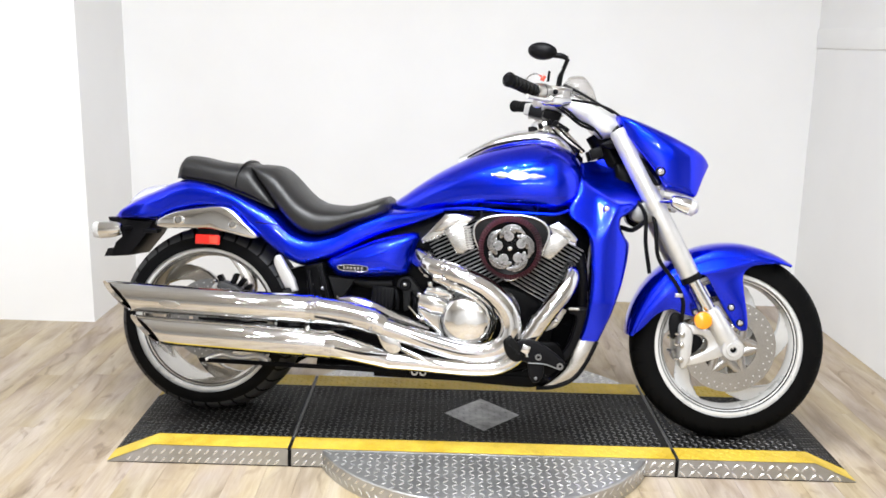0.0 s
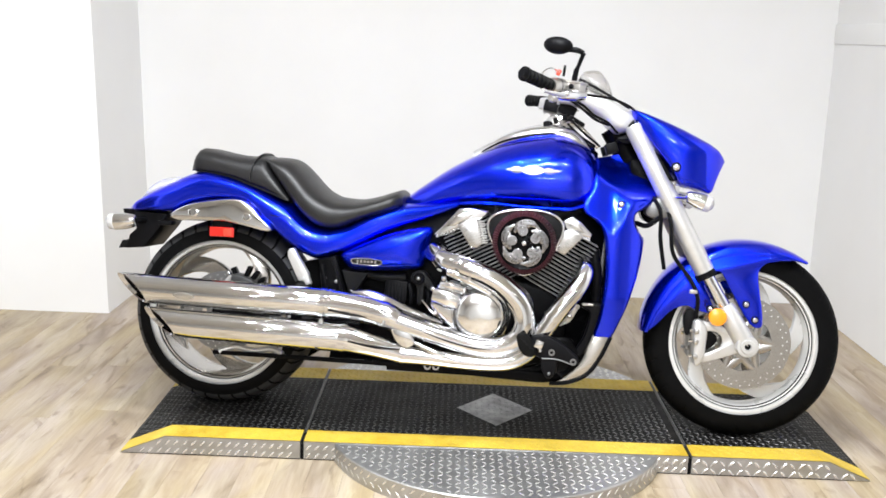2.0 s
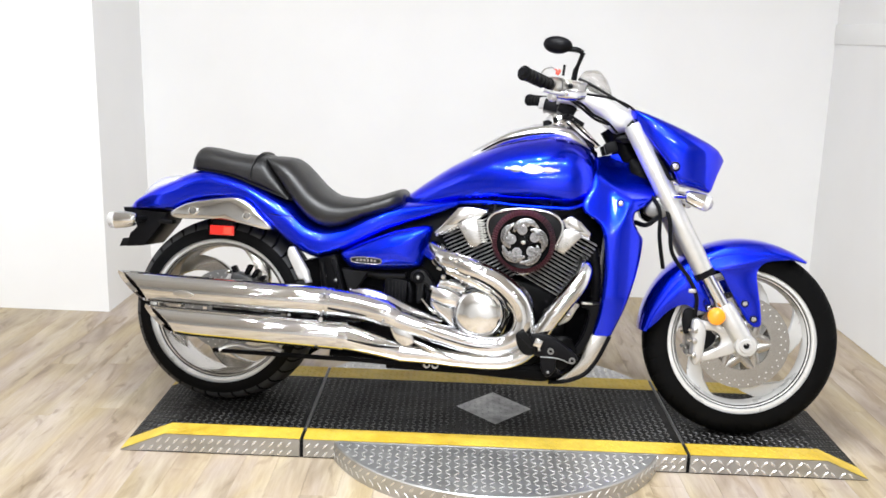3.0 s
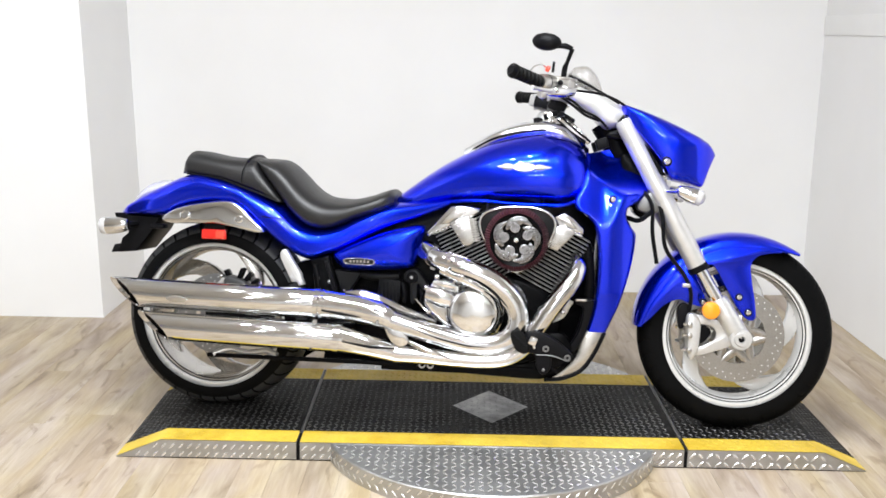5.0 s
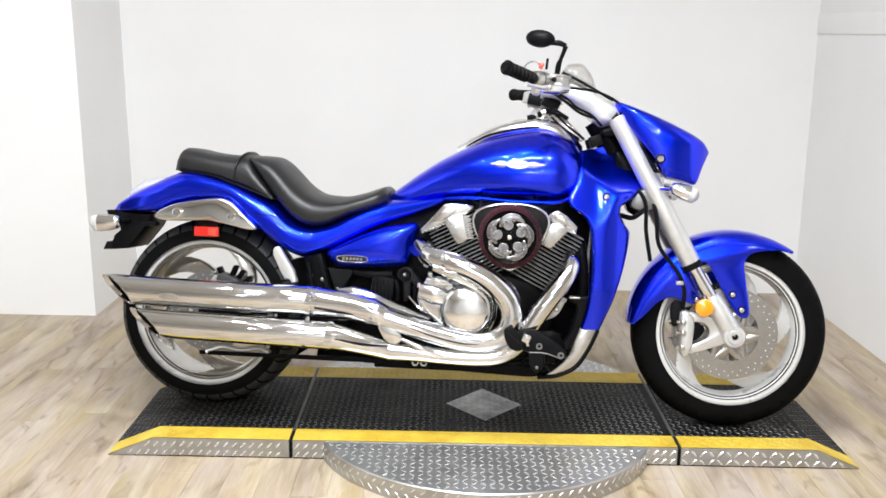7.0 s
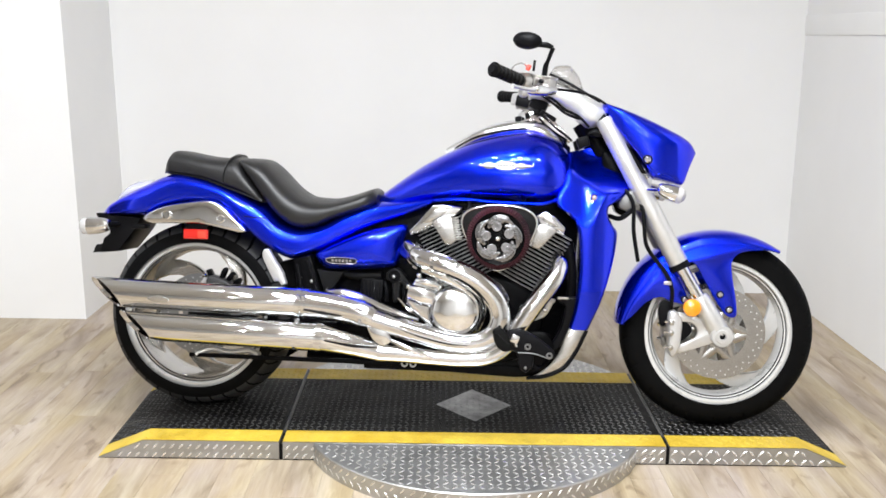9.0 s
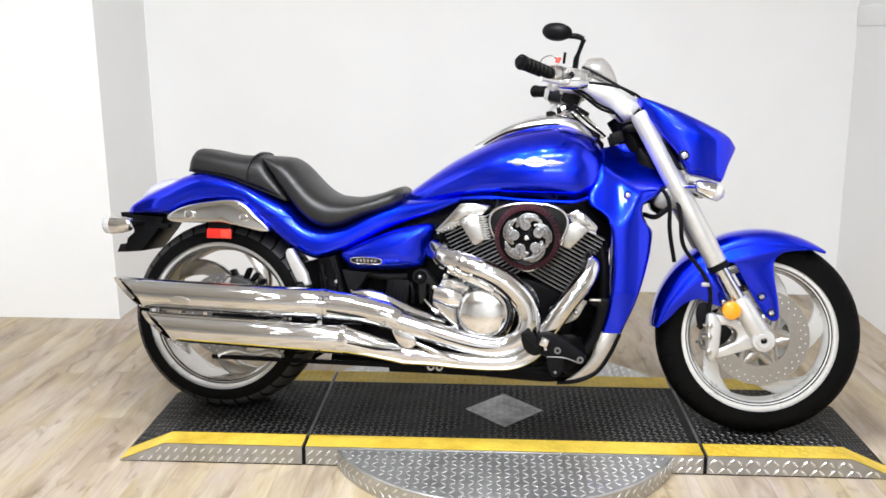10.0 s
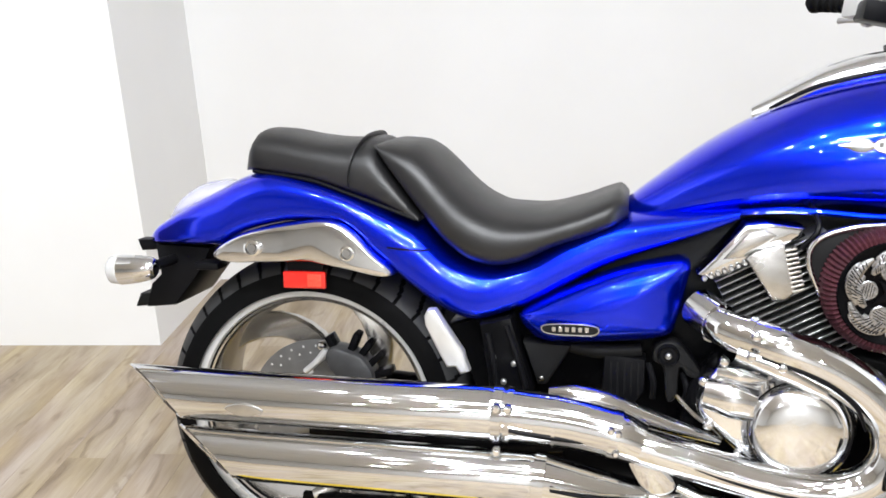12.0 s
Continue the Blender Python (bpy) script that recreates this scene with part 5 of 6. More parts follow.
for i in range(5):
    part("regulator_fin", box(0.585 + 0.012 * i, 0.588 + 0.012 * i, -0.170, -0.160, 0.395, 0.455, 0.001), GREY, bike)
lever = part("linkage_plate", slab(smooth_outline([(0.664, 0.490), (0.690, 0.500), (0.712, 0.488), (0.745, 0.440), (0.722, 0.436), (0.706, 0.452), (0.702, 0.400), (0.684, 0.392), (0.678, 0.450), (0.660, 0.465)], 4), -0.185, -0.14, 0.006), GREY, bike, "dark cast linkage plate")
part("pivot", moved(lathe([(0.0001, -0.012), (0.007, -0.012), (0.008, -0.006), (0.014, -0.006), (0.017, -0.010), (0.020, -0.004), (0.020, 0.02)], 28), pose(0.686, -0.182, 0.476)), PLASTIC, lever, "round black pivot")
part("pivot_bolt", bolt(0.686, -0.196, 0.476, 0.006, 0.004, 10), FIN, lever)
for x0, z0, x1, z1 in ((0.652, 0.455, 0.660, 0.390), (0.712, 0.44, 0.716, 0.385)):
    part("hose", tube([(x0, -0.165, z0), ((x0 + x1) / 2 + 0.005, -0.172, (z0 + z1) / 2), (x1, -0.165, z1)], 0.006, 8), PLASTIC, bike, "black rubber hose")
part("shifter_rod", tube([(0.700, -0.19, 0.405), (0.735, -0.20, 0.372), (0.775, -0.22, 0.352)], 0.005, 8), CHROME, bike)
for x, z in ((0.735, 0.545), (0.756, 0.515)):
    part("tank_mount", moved(box(-0.008, 0.008, -0.01, 0.01, -0.012, 0.012, 0.003), pose(x, -0.18, z, 0, 25, 0)), ALLOY, bike, "small cast bracket")

part("crankcase", slab(smooth_outline([(0.72, 0.24), (0.72, 0.42), (0.80, 0.48), (1.0, 0.50), (1.14, 0.44), (1.17, 0.32), (1.10, 0.22), (0.90, 0.195)], 4), -0.19, 0.19, 0.02, 3), BLACK, bike, "black crankcase")
CRANK = (1.008, 0.345)


HEADS = {
    -1: {"cover": [(0.730, 0.624), (0.756, 0.650), (0.808, 0.710), (0.843, 0.714), (0.902, 0.707), (0.896, 0.690), (0.870, 0.675), (0.812, 0.650), (0.787, 0.627), (0.752, 0.616)],
         "step": [(0.772, 0.652), (0.812, 0.698), (0.840, 0.702), (0.858, 0.694), (0.836, 0.676), (0.802, 0.655)],
         "cap": [(0.808, 0.656), (0.822, 0.668), (0.868, 0.682), (0.890, 0.604), (0.874, 0.586), (0.852, 0.584)],
         "bolts": ((0.742, 0.618), (0.808, 0.646)), "ribs": ((0.874, 0.674), (0.889, 0.606))},
    1: {"cover": [(1.134, 0.672), (1.142, 0.690), (1.169, 0.703), (1.199, 0.686), (1.234, 0.651), (1.231, 0.636), (1.211, 0.634), (1.169, 0.646)],
        "step": [(1.157, 0.676), (1.172, 0.690), (1.193, 0.676), (1.213, 0.652), (1.185, 0.656)],
        "cap": [(1.137, 0.656), (1.159, 0.662), (1.195, 0.654), (1.207, 0.640), (1.151, 0.580), (1.123, 0.590)],
        "bolts": ((1.191, 0.644), (1.225, 0.632)), "ribs": ((1.136, 0.652), (1.121, 0.598))}}


def cylinder(tilt, name):
    """One finned cylinder with its head; tilt: degrees forward."""
    m = pose(CRANK[0], 0, CRANK[1], 0, tilt, 0)
    cyl = new(name)
    cyl.parent = bike
    cyl.matrix_local = m
    out = 1 if tilt > 0 else -1
    shape = HEADS[out]
    part("barrel", box(-0.070, 0.070, -0.165, 0.165, 0.12, 0.36, 0.012), BLACK, cyl, "black finned barrel")
    for k in range(17):
        s = 0.146 + 0.0125 * k
        part("fin", box(-0.100, 0.100, -0.192, 0.192, s, s + 0.0034, 0.0011, 1), FIN, cyl)
    turn = m.inverted()

    def local(points):
        return [((turn @ Vector((x, 0, z))).x, (turn @ Vector((x, 0, z))).z) for x, z in points]
    cover = part("rocker_cover", slab(local(shape["cover"]), -0.205, 0.205, 0.006, 3), CHROME, cyl, "chrome rocker cover")
    part("rocker_step", slab(local(shape["step"]), -0.213, -0.20, 0.004, 2), HEADMETAL, cover, "satin raised face")
    (xa, za), (xb, zb) = shape["bolts"]
    for i in range(7):
        u = i / 6
        (x, z), = local([(xa + (xb - xa) * u, za + (zb - za) * u)])
        part("cover_bolt", bolt(x, -0.206, z, 0.0055, 0.008, 10), CHROME, cover)
    cap = part("head_cover", slab(local(shape["cap"]), -0.226, -0.19, 0.004, 3), HEADMETAL, cyl, "tapered satin silver head cover")
    (xa, za), (xb, zb) = shape["ribs"]
    for i in range(10):
        u = i / 9
        for reach, y in ((0.0, -0.2275), (0.0095, -0.216)):
            x, z = xa + (xb - xa) * u - out * reach, za + (zb - za) * u - 0.002
            (x, z), = local([(x, z)])
            part("cap_rib", moved(box(-0.0065, 0.0065, y, -0.19, -0.0020, 0.0020, 0.0014), pose(x, 0, z, 0, -tilt + out * 14, 0)), STEEL, cap)
    part("plug_lead", tube([(-out * 0.05, -0.20, 0.34), (-out * 0.09, -0.20, 0.36), (-out * 0.10, -0.15, 0.40)], 0.005, 8), PLASTIC, cyl)
    return cyl


cylinder(-27.0, "rear_cylinder")
cylinder(27.0, "front_cylinder")

# ---- air cleaner
air = new("air_cleaner")
air.parent = bike
air.matrix_local = pose(1.0225, -0.225, 0.616) @ Matrix.Scale(0.925, 4)
pick = smooth_outline([(-0.127, 0.050), (-0.110, 0.084), (-0.060, 0.103), (0.0, 0.109), (0.065, 0.105), (0.110, 0.086), (0.128, 0.052), (0.112, 0.0), (0.070, -0.07), (0.02, -0.108), (-0.02, -0.108), (-0.070, -0.07), (-0.112, 0.0)], 5)
part("backplate", slab(pick, -0.012, 0.03, 0.006), GREY, air, "dark air cleaner backplate")
part("backplate_rim", tube([(x, -0.012, z) for x, z in pick] + [(pick[0][0], -0.012, pick[0][1])], 0.0055, 10, 2), CHROME, air, "chrome rim of the backplate")
pleats = bmesh.new()
N = 74
made = []
for k in range(2 * N):
    a = math.pi * k / N
    hi = k % 2
    ro, yo = (0.110, 0.0) if hi else (0.105, 0.004)
    made.append([pleats.verts.new((r * math.cos(a), y, r * math.sin(a))) for r, y in (
        (ro, -0.01), (ro, -0.050), (ro - 0.004, -0.062 + yo), (0.098, -0.073 + 1.4 * yo), (0.086, -0.076 + yo))])
for k in range(2 * N):
    a, b = made[k], made[(k + 1) % (2 * N)]
    for i in range(4):
        pleats.faces.new((a[i], a[i + 1], b[i + 1], b[i]))
bmesh.ops.recalc_face_normals(pleats, faces=pleats.faces[:])
part("filter_pleats", pleats, PLEAT, air, "dark red pleated filter element", sharp=20)
part("face_plate", lathe([(0.0001, -0.075), (0.083, -0.075), (0.088, -0.078), (0.090, -0.074), (0.088, -0.07)], 64), BLACK, air, "black round face plate")
for k in range(5):
    blade = moved(lathe([(0.0001, -0.0835), (0.0150, -0.0835), (0.0165, -0.0825), (0.0172, -0.078), (0.0178, -0.074)], 24), pose(0.041, 0, 0) @ Matrix.Diagonal((1.02, 1, 1.02, 1)))
    cuts = bmesh.new()
    for r0, a0, a1, fat in ((0.058, -0.42, 0.66, 0.0100), (0.069, -0.88, 0.50, 0.0092), (0.077, -0.60, 0.32, 0.0058)):
        pts, rad = [], []
        for i in range(14):
            u = i / 13
            a = a0 + (a1 - a0) * u
            r = r0 - 0.010 * u ** 2
            pts.append((r * math.cos(a), -0.079, r * math.sin(a)))
            rad.append(fat * math.sin(math.pi * (0.06 + 0.88 * u)) ** 0.7 + 0.001)
            if 1 < i < 12:
                h = rad[-1] * 0.62
                join(cuts, moved(box(-h, h, -0.0838 + 0.0012 * abs(i - 6.5) / 6, -0.079, -0.0008, 0.0008), pose(*[pts[-1][0], 0, pts[-1][2]], 0, -math.degrees(a) + 24, 0)))
        join(blade, tube(pts, rad, 10, 2, flat=0.45))
    b = part("scroll_blade", blade, SCROLL, air, "engraved chrome scroll blade", sharp=15)
    b.matrix_local = pose(0, 0, 0, 0, -25 - 72 * k, 0)
    grooves = cuts
    for i in range(5):
        h = 0.0135 - 0.0030 * abs(i - 2)
        join(grooves, box(0.0317 + 0.0043 * i, 0.0327 + 0.0043 * i, -0.0840, -0.082, -h, h))
    part("engraving", grooves, GREY, b, "", "stuff")
star = []
for i in range(10):
    r = 0.036 if i % 2 == 0 else 0.014
    a = radians(61) + math.pi * i / 5
    star.append((r * math.cos(a), r * math.sin(a)))
part("star_plate", slab(star, -0.086, -0.074, 0.002), BLACK, air, "black star plate")
part("center_bolt", bolt(0, -0.086, 0, 0.0085, 0.005), CHROME, air)

# ---- clutch cover and gear case
case = part("gear_case", slab(smooth_outline([(0.735, 0.395), (0.742, 0.44), (0.765, 0.475), (0.80, 0.482), (0.83, 0.470), (0.86, 0.475), (0.93, 0.478), (0.985, 0.43), (0.99, 0.36), (0.96, 0.30), (0.90, 0.275), (0.84, 0.29), (0.79, 0.335)], 5), -0.262, -0.15, 0.018, 4), POLISH, bike, "polished gear case")
part("gear_case_bulge", tube([(0.745, -0.255, 0.432), (0.79, -0.262, 0.425), (0.84, -0.255, 0.41)], [0.026, 0.034, 0.03], 20, flat=0.8), POLISH, case)
part("gear_case_bulge", tube([(0.765, -0.25, 0.468), (0.80, -0.256, 0.466), (0.845, -0.25, 0.455)], [0.010, 0.018, 0.012], 16), POLISH, case)
for x, z in ((0.742, 0.452), (0.775, 0.488), (0.835, 0.481), (0.752, 0.375), (0.80, 0.325)):
    part("bolt", bolt(x, -0.258, z, 0.009, 0.008), CHROME, case)
clutch = part("clutch_cover", moved(lathe([(0.0001, -0.045), (0.03, -0.0445), (0.055, -0.041), (0.072, -0.034), (0.079, -0.024), (0.081, -0.016), (0.084, -0.016), (0.087, -0.008), (0.092, 0.0), (0.092, 0.04)], 56), pose(0.896, -0.262, 0.382)), POLISH, bike, "domed polished clutch cover")
part("cover_groove", moved(lathe([(0.0815, -0.0175), (0.0842, -0.0175)], 56), pose(0.896, -0.262, 0.382)), PLASTIC, clutch)
for i in range(9):
    a = radians(-70 + 17 * i)
    part("case_bolt", bolt(0.905 + 0.155 * math.cos(a), -0.215, 0.378 + 0.115 * math.sin(a), 0.009, 0.012), CHROME, bike)
flange_line = [(1.006, -0.205, 0.476), (1.030, -0.208, 0.456), (1.050, -0.208, 0.425), (1.060, -0.208, 0.382), (1.054, -0.206, 0.335)]
flange = part("case_flange", tube(flange_line, [0.006, 0.009, 0.010, 0.009, 0.006], 12), POLISH, bike, "polished case flange")
for x, y, z in spline(flange_line, 2):
    part("flange_bolt", bolt(x, y - 0.010, z, 0.0075, 0.009, 12), CHROME, flange)

# ---- exhaust
Y, YL = -0.292, -0.318


def muffler(name, zc0, zc1, x_tip, x_end, r, slant, label, y_axis):
    """A slash-cut can; its axis runs from the tip to x_end."""
    rings = []
    n = 36

    def ring(x, rad, cut=0.0):
        zc = zc0 + (zc1 - zc0) * (x - x_tip) / (x_end - x_tip)
        return [(x + cut * ((1 - math.sin(a)) / 2 + 0.5 * (1 - math.cos(a))), y_axis + rad * math.cos(a), zc + rad * math.sin(a)) for a in (2 * math.pi * i / n for i in range(n))]
    can = new(name)
    can.parent = bike
    tagged(can, label)
    outer = [ring(x_tip, r, slant), ring(x_tip + 0.01, r, slant * 0.97), ring(x_tip + 0.13, r * 1.0, slant * 0.3), ring(x_tip + 0.2, r), ring((x_tip + x_end) / 2, r), ring(x_end - 0.02, r), ring(x_end, r * 0.9)]
    part("can", loft(outer, caps=False), CHROME, can, "chrome slash-cut can")
    part("tip_lip", loft([ring(x_tip, r, slant), ring(x_tip - 0.004, r - 0.002, slant), ring(x_tip + 0.001, r - 0.006, slant), ring(x_tip + 0.02, r - 0.006, slant * 0.95)], caps=False), CHROME, can, "bright cut lip")
    part("bore", loft([ring(x_tip + 0.012, r - 0.0058, slant * 0.95), ring(x_tip + 0.16, r - 0.006, 0.0), ring(x_tip + 0.165, 0.002, 0.0)], caps=False), BLACK, can, "dark bore")
    return can


upper = muffler("upper_muffler", 0.403, 0.390, -0.318, 0.405, 0.0475, 0.085, "chrome upper exhaust muffler", Y)
lower = muffler("lower_muffler", 0.303, 0.287, -0.213, 0.475, 0.0455, 0.085, "chrome lower exhaust muffler", YL)
emb = slab(smooth_outline([(-0.035, 0.0), (-0.012, 0.011), (0.012, 0.011), (0.035, 0.0), (0.012, -0.011), (-0.012, -0.011)], 4), -0.004, 0.004, 0.002)
part("emblem", moved(emb, pose(-0.045, Y - 0.0478, 0.391, 10, 3, 0)), STEEL, upper, "small chrome emblem")
for can, pts, r in ((upper, [(0.392, Y, 0.390), (0.408, Y, 0.389)], 0.0505), (upper, [(0.414, Y, 0.389), (0.424, Y, 0.388)], 0.0495), (lower, [(0.462, YL, 0.288), (0.482, YL, 0.286)], 0.0475), (lower, [(0.655, Y, 0.246), (0.664, Y, 0.245)], 0.0335)):
    part("clamp_band", tube(pts, r, 32), CHROME, can, "chrome clamp band")
for x, z in ((0.402, 0.425), (0.421, 0.425), (0.402, 0.35)):
    part("clamp_bolt", bolt(x, Y - 0.043, z - 0.012, 0.009, 0.010), CHROME, upper)
part("taper", tube([(0.405, Y, 0.390), (0.52, Y, 0.380), (0.60, Y - 0.005, 0.365), (0.64, Y - 0.005, 0.350)], [0.046, 0.044, 0.041, 0.036], 28), CHROME, upper, "chrome tapered pipe cover")
part("taper", tube([(0.475, YL, 0.287), (0.56, YL + 0.012, 0.269), (0.66, Y, 0.244)], [0.044, 0.038, 0.031], 28), CHROME, lower, "chrome tapered pipe cover")
for pts, can, sizes in (([(0.412, -0.3365, 0.377), (0.492, -0.3325, 0.366), (0.580, -0.3285, 0.356)], upper, [0.003, 0.005, 0.002]),
                        ([(0.494, -0.3610, 0.284), (0.580, -0.3430, 0.268), (0.655, -0.3190, 0.262)], lower, [0.002, 0.0045, 0.002])):
    part("slot", tube(pts, sizes, 10), PLASTIC, can, "dark heat slot")
    part("slot_rim", tube([(x, y + 0.001, z + 0.0065) for x, y, z in pts], 0.0028, 8), CHROME, can)
part("step_ring", tube([(0.494, Y, 0.3825), (0.500, Y, 0.3820)], 0.0460, 32), CHROME, upper, "chrome shield step")
part("clamp_band", tube([(0.590, Y - 0.004, 0.367), (0.604, Y - 0.004, 0.364)], 0.0432, 32), CHROME, upper, "chrome clamp band")
for x, z in ((0.592, 0.384), (0.604, 0.379), (0.600, 0.345)):
    part("clamp_bolt", bolt(x, Y - 0.041, z, 0.0065, 0.009), CHROME, upper)
part("shield", tube([(0.484, -0.262, 0.424), (0.53, -0.264, 0.421), (0.585, -0.260, 0.408), (0.68, -0.248, 0.371), (0.773, -0.235, 0.341)], [0.008, 0.018, 0.019, 0.015, 0.008], 20), CHROME, bike, "chrome heat shield tube")
header = part("rear_header_pipe", tube([(0.745, -0.215, 0.560), (0.775, -0.262, 0.545), (0.86, -0.290, 0.522), (0.955, Y, 0.482), (1.020, Y, 0.425), (1.038, Y, 0.366), (1.015, Y, 0.312), (0.955, Y, 0.284), (0.88, Y, 0.286), (0.78, Y, 0.308), (0.66, Y, 0.340), (0.60, Y, 0.357)],
      [0.024, 0.031, 0.036, 0.037, 0.036, 0.035, 0.034, 0.033, 0.033, 0.033, 0.034, 0.034], 28, 12), CHROME, bike, "chrome rear header pipe")
part("sleeve_ring", tube([(0.808, -0.2745, 0.5375), (0.818, -0.2785, 0.5345)], 0.0360, 28), CHROME, header, "chrome sleeve joint")
part("sleeve_ring", tube([(0.714, Y, 0.3255), (0.720, Y, 0.3240)], 0.0350, 28), CHROME, header, "chrome sleeve joint")
part("slot", tube([(0.826, -0.3150, 0.512), (0.880, -0.3240, 0.497), (0.930, -0.3245, 0.474), (0.972, -0.3220, 0.440), (0.990, -0.3200, 0.400)], [0.002, 0.004, 0.004, 0.004, 0.002], 10), PLASTIC, header, "dark shield gap")
part("shield_edge", tube([(0.724, -0.3235, 0.334), (0.800, -0.3240, 0.311), (0.880, -0.3240, 0.294), (0.950, -0.3235, 0.292)], 0.0035, 8), CHROME, header)
part("slot", tube([(0.728, -0.3250, 0.322), (0.800, -0.3250, 0.300), (0.880, -0.3250, 0.2835), (0.940, -0.3245, 0.281)], [0.001, 0.0026, 0.0026, 0.001], 8), PLASTIC, header, "dark shield gap")
part("header_flange", tube([(0.735, -0.20, 0.566), (0.765, -0.245, 0.551)], 0.034, 24), CHROME, header)
part("header_shield", tube([(0.79, -0.300, 0.515), (0.86, -0.305, 0.492), (0.93, -0.305, 0.455)], [0.012, 0.019, 0.010], 14), CHROME, header, "chrome lower shield edge")
for x, z in ((0.818, 0.548), (0.812, 0.515), (0.86, 0.497)):
    part("shield_bolt", bolt(x, -0.322, z, 0.008, 0.006), CHROME, header)
front_pipe = part("front_header_pipe", tube([(1.215, -0.205, 0.560), (1.218, -0.245, 0.530), (1.195, -0.272, 0.485), (1.14, -0.288, 0.410), (1.095, -0.290, 0.340), (1.055, -0.288, 0.275), (1.0, -0.290, 0.241), (0.93, -0.292, 0.232), (0.84, Y, 0.234), (0.75, Y, 0.241), (0.66, Y, 0.244)],
      [0.022, 0.026, 0.029, 0.030, 0.029, 0.026, 0.0245, 0.024, 0.0255, 0.029, 0.031], 28, 12), CHROME, bike, "chrome front header pipe")
part("clamp_band", tube([(1.128, -0.288, 0.395), (1.120, -0.288, 0.384)], 0.0318, 24), CHROME, front_pipe)
part("pipe_strap", tube([(0.70, -0.318, 0.286), (0.76, -0.322, 0.262), (0.83, -0.318, 0.236)], [0.006, 0.009, 0.005], 10), CHROME, front_pipe)
part("link_bracket", slab(smooth_outline([(0.615, 0.345), (0.66, 0.335), (0.70, 0.29), (0.675, 0.268), (0.64, 0.285)], 4), -0.318, -0.29, 0.006), CHROME, bike, "chrome pipe joint bracket")

# ---- rider controls
ped = new("brake_pedal")
ped.parent = bike
part("pad", slab(smooth_outline([(1.016, 0.332), (1.036, 0.346), (1.060, 0.330), (1.076, 0.300), (1.074, 0.276), (1.050, 0.272), (1.028, 0.290)], 4), -0.356, -0.334, 0.008, 3), GRIP, ped, "black rubber pedal pad")
for k in range(4):
    part("pad_groove", tube([(1.026 + 0.010 * k, -0.3562, 0.330 - 0.010 * k), (1.044 + 0.009 * k, -0.3562, 0.318 - 0.007 * k)], 0.0014, 6), GREY, ped)
part("arm", tube([(1.045, -0.338, 0.312), (1.085, -0.315, 0.300), (1.14, -0.27, 0.280), (1.175, -0.21, 0.265)], [0.010, 0.011, 0.013, 0.014], 12), BLACK, ped, "black pedal arm")
part("nut", moved(box(-0.013, 0.013, -0.010, 0.010, -0.013, 0.014, 0.005), pose(1.086, -0.346, 0.312, 0, 20, 0)), CHROME, ped, "bright pedal nut")
part("nut_stem", tube([(1.086, -0.345, 0.306), (1.091, -0.345, 0.288)], 0.0055, 10), CHROME, ped)
part("peg_mount", slab(smooth_outline([(1.10, 0.31), (1.18, 0.32), (1.21, 0.26), (1.17, 0.21), (1.11, 0.215), (1.085, 0.26)], 4), -0.225, -0.17, 0.012), BLACK, bike, "black footrest bracket")
plate = part("footrest_plate", slab(smooth_outline([(1.062, 0.332), (1.101, 0.340), (1.136, 0.328), (1.171, 0.306), (1.206, 0.276), (1.208, 0.260), (1.194, 0.250), (1.148, 0.264), (1.143, 0.228), (1.121, 0.206), (1.100, 0.226), (1.092, 0.266), (1.068, 0.278)], 4), -0.340, -0.322, 0.006, 3), PLASTIC, bike, "black cast footrest plate")
part("plate_post", tube([(1.140, -0.325, 0.290), (1.140, -0.20, 0.290)], 0.016, 14), BLACK, plate)
part("brake_link", tube([(1.140, -0.325, 0.230), (1.166, -0.31, 0.216), (1.198, -0.30, 0.252)], 0.006, 8), BLACK, plate)
part("plate_edge", tube([(1.096, -0.339, 0.268), (1.146, -0.340, 0.267), (1.192, -0.339, 0.253)], 0.0020, 8), CLAMP, plate, "thin lighter grey edge line")
for x, z in ((1.126, 0.288), (1.193, 0.263)):
    part("collar", moved(lathe([(0.005, -0.005), (0.010, -0.005), (0.010, 0.006), (0.005, 0.006)], 18, True), pose(x, -0.341, z)), CLAMP, plate)
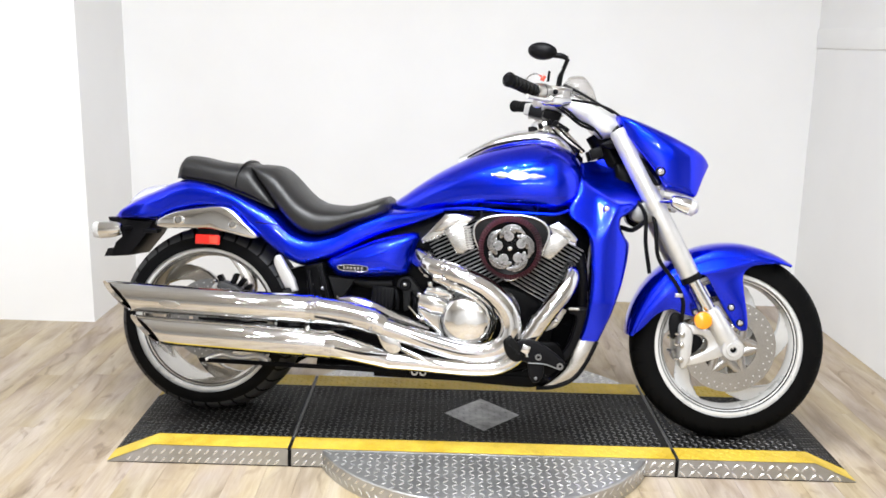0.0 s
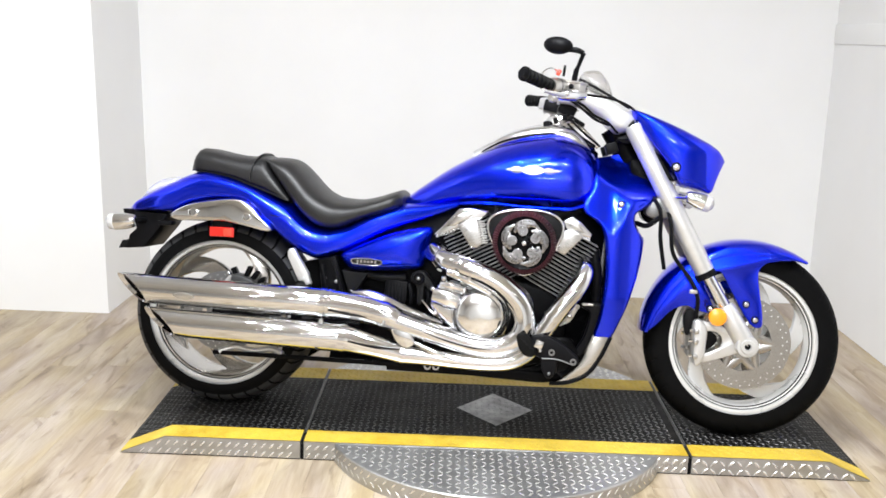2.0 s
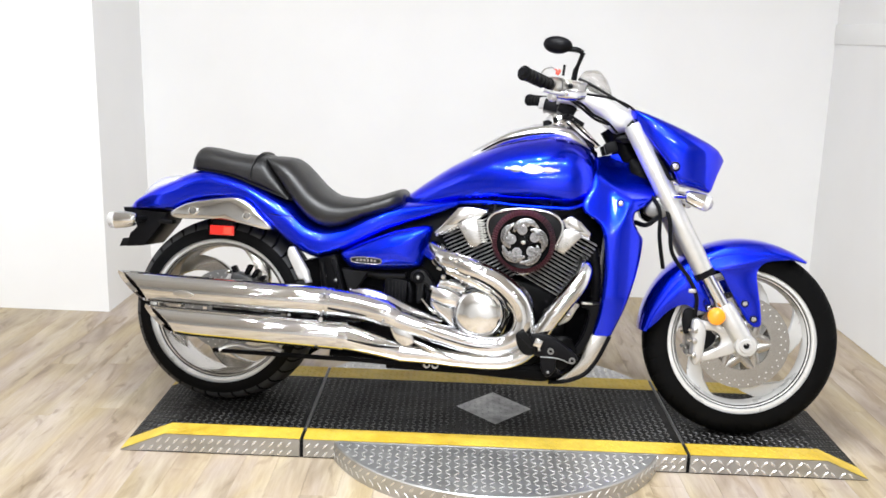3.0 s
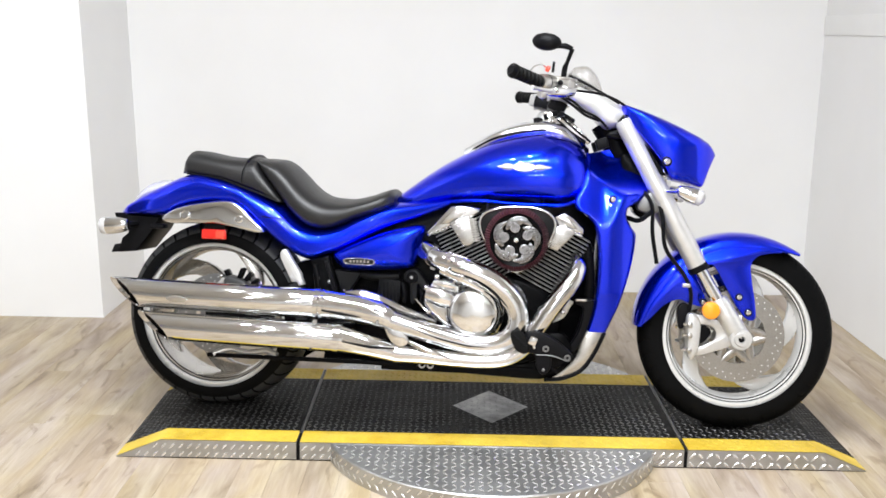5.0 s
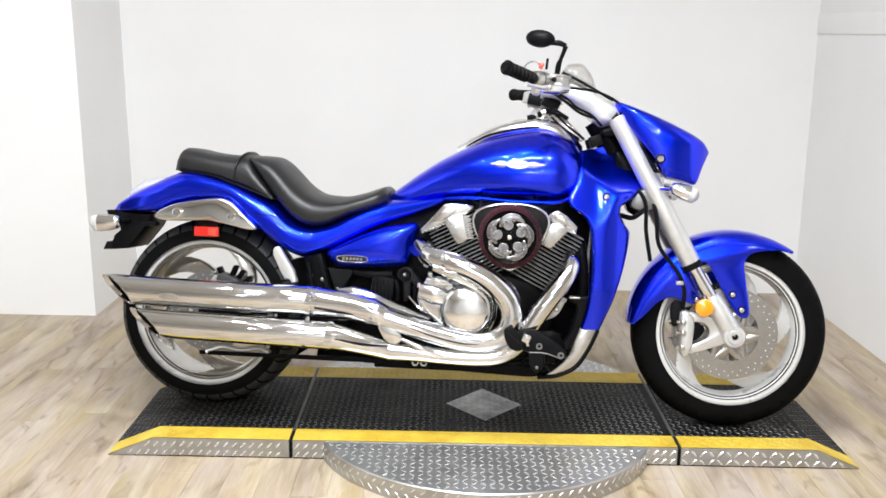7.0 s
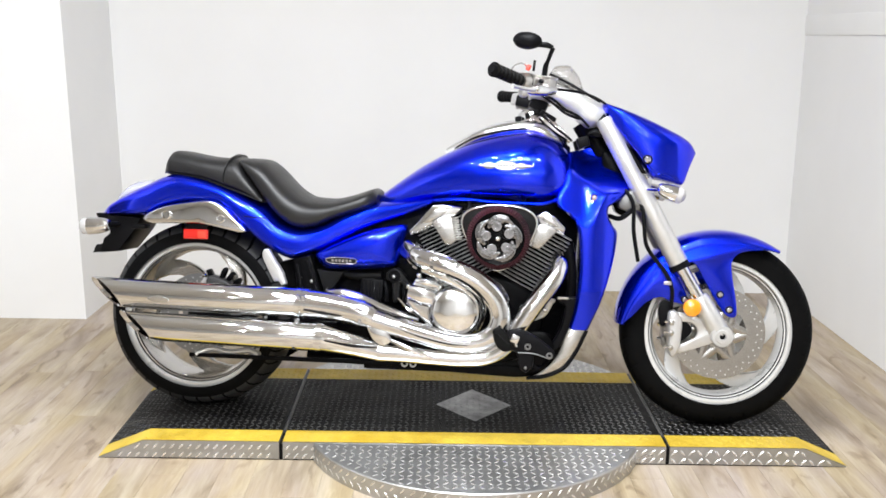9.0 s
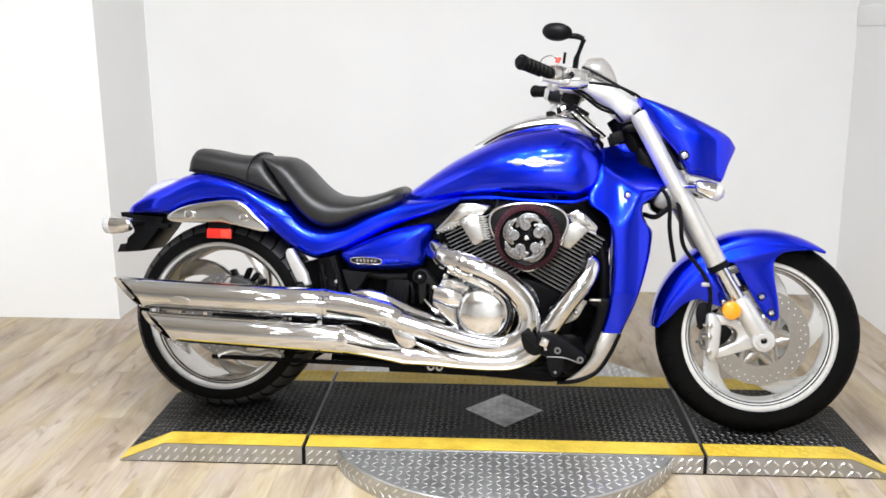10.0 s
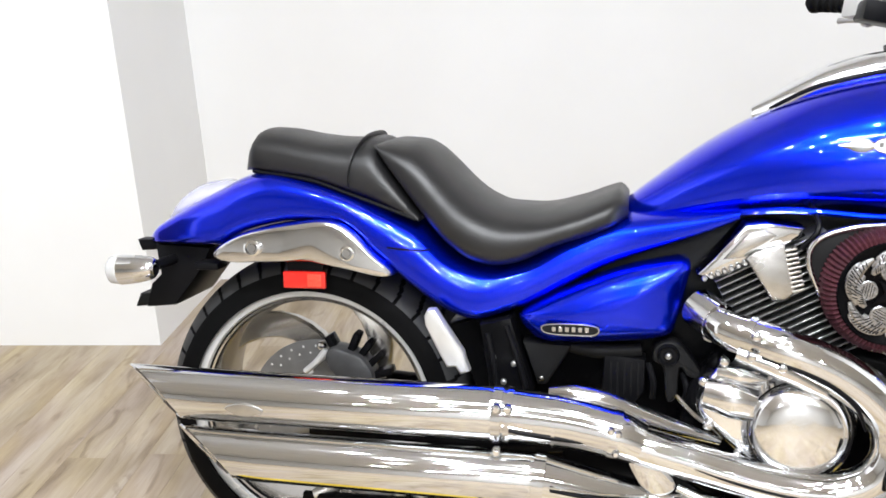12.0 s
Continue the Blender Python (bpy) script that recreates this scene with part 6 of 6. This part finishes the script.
part("plate_screw", bolt(1.121, -0.341, 0.222, 0.005, 0.004, 10), CLAMP, plate)
fitting = part("water_fitting", tube([(1.192, -0.226, 0.424), (1.184, -0.228, 0.402), (1.168, -0.226, 0.378), (1.140, -0.222, 0.360)], [0.014, 0.012, 0.013, 0.009], 14), ALLOY, bike, "alloy water fitting")
part("fitting_collar", tube([(1.193, -0.226, 0.428), (1.190, -0.227, 0.416)], 0.0165, 16), STEEL, fitting)
part("fitting_bolt", bolt(1.176, -0.242, 0.392, 0.008, 0.008, 12), CHROME, fitting)
part("guard_loop", slab(smooth_outline([(1.216, 0.430), (1.268, 0.432), (1.274, 0.420), (1.268, 0.385), (1.250, 0.318), (1.224, 0.264), (1.200, 0.256), (1.194, 0.270), (1.216, 0.305), (1.232, 0.345), (1.240, 0.400), (1.218, 0.414)], 4), -0.212, -0.186, 0.007, 3), PLASTIC, bike, "black plastic frame guard")
# Steel bar modelled in place of the white highlight along the guard's top.
part("guard_highlight", box(1.216, 1.250, -0.216, -0.206, 0.424, 0.431, 0.002), STEEL, bike, "bright bar drawn as the highlight on the frame guard")


# ---------------------------------------------------------------- floor planks
def plank_mesh(length, width):
    bm = box(0.0002, width - 0.0002, 0.0002, length - 0.0002, -0.006, 0.0, 0.0005, 1)
    return finish(bm, "plank", PLANK)


PW, PL = 0.1072, 1.22
rest = bmesh.new()
rng = random.Random(7)
cache = {}
columns = int((X1 - X0) / PW) + 1
for i in range(columns):
    x = X0 + i * PW
    width = min(PW, X1 - x)
    if width < 0.01:
        continue
    y = -1.55 - rng.random() * PL
    box(x, x + width, YF, y, -0.006, 0.0, bm=rest)
    while y < YB - 0.01:
        end = min(y + PL, YB)
        key = (round(end - y, 4), round(width, 4))
        if key not in cache:
            cache[key] = plank_mesh(*key)
        ob = new("plank", cache[key])
        ob.parent = floor
        ob.matrix_world = pose(x, y, 0)
        y = end
box(HX0, X0, YF, BAY, -0.006, 0.0, bm=rest)
box(X1, HX1, YF, BAY, -0.006, 0.0, bm=rest)
part("far_planks", rest, PLANK, floor, "", "stuff")
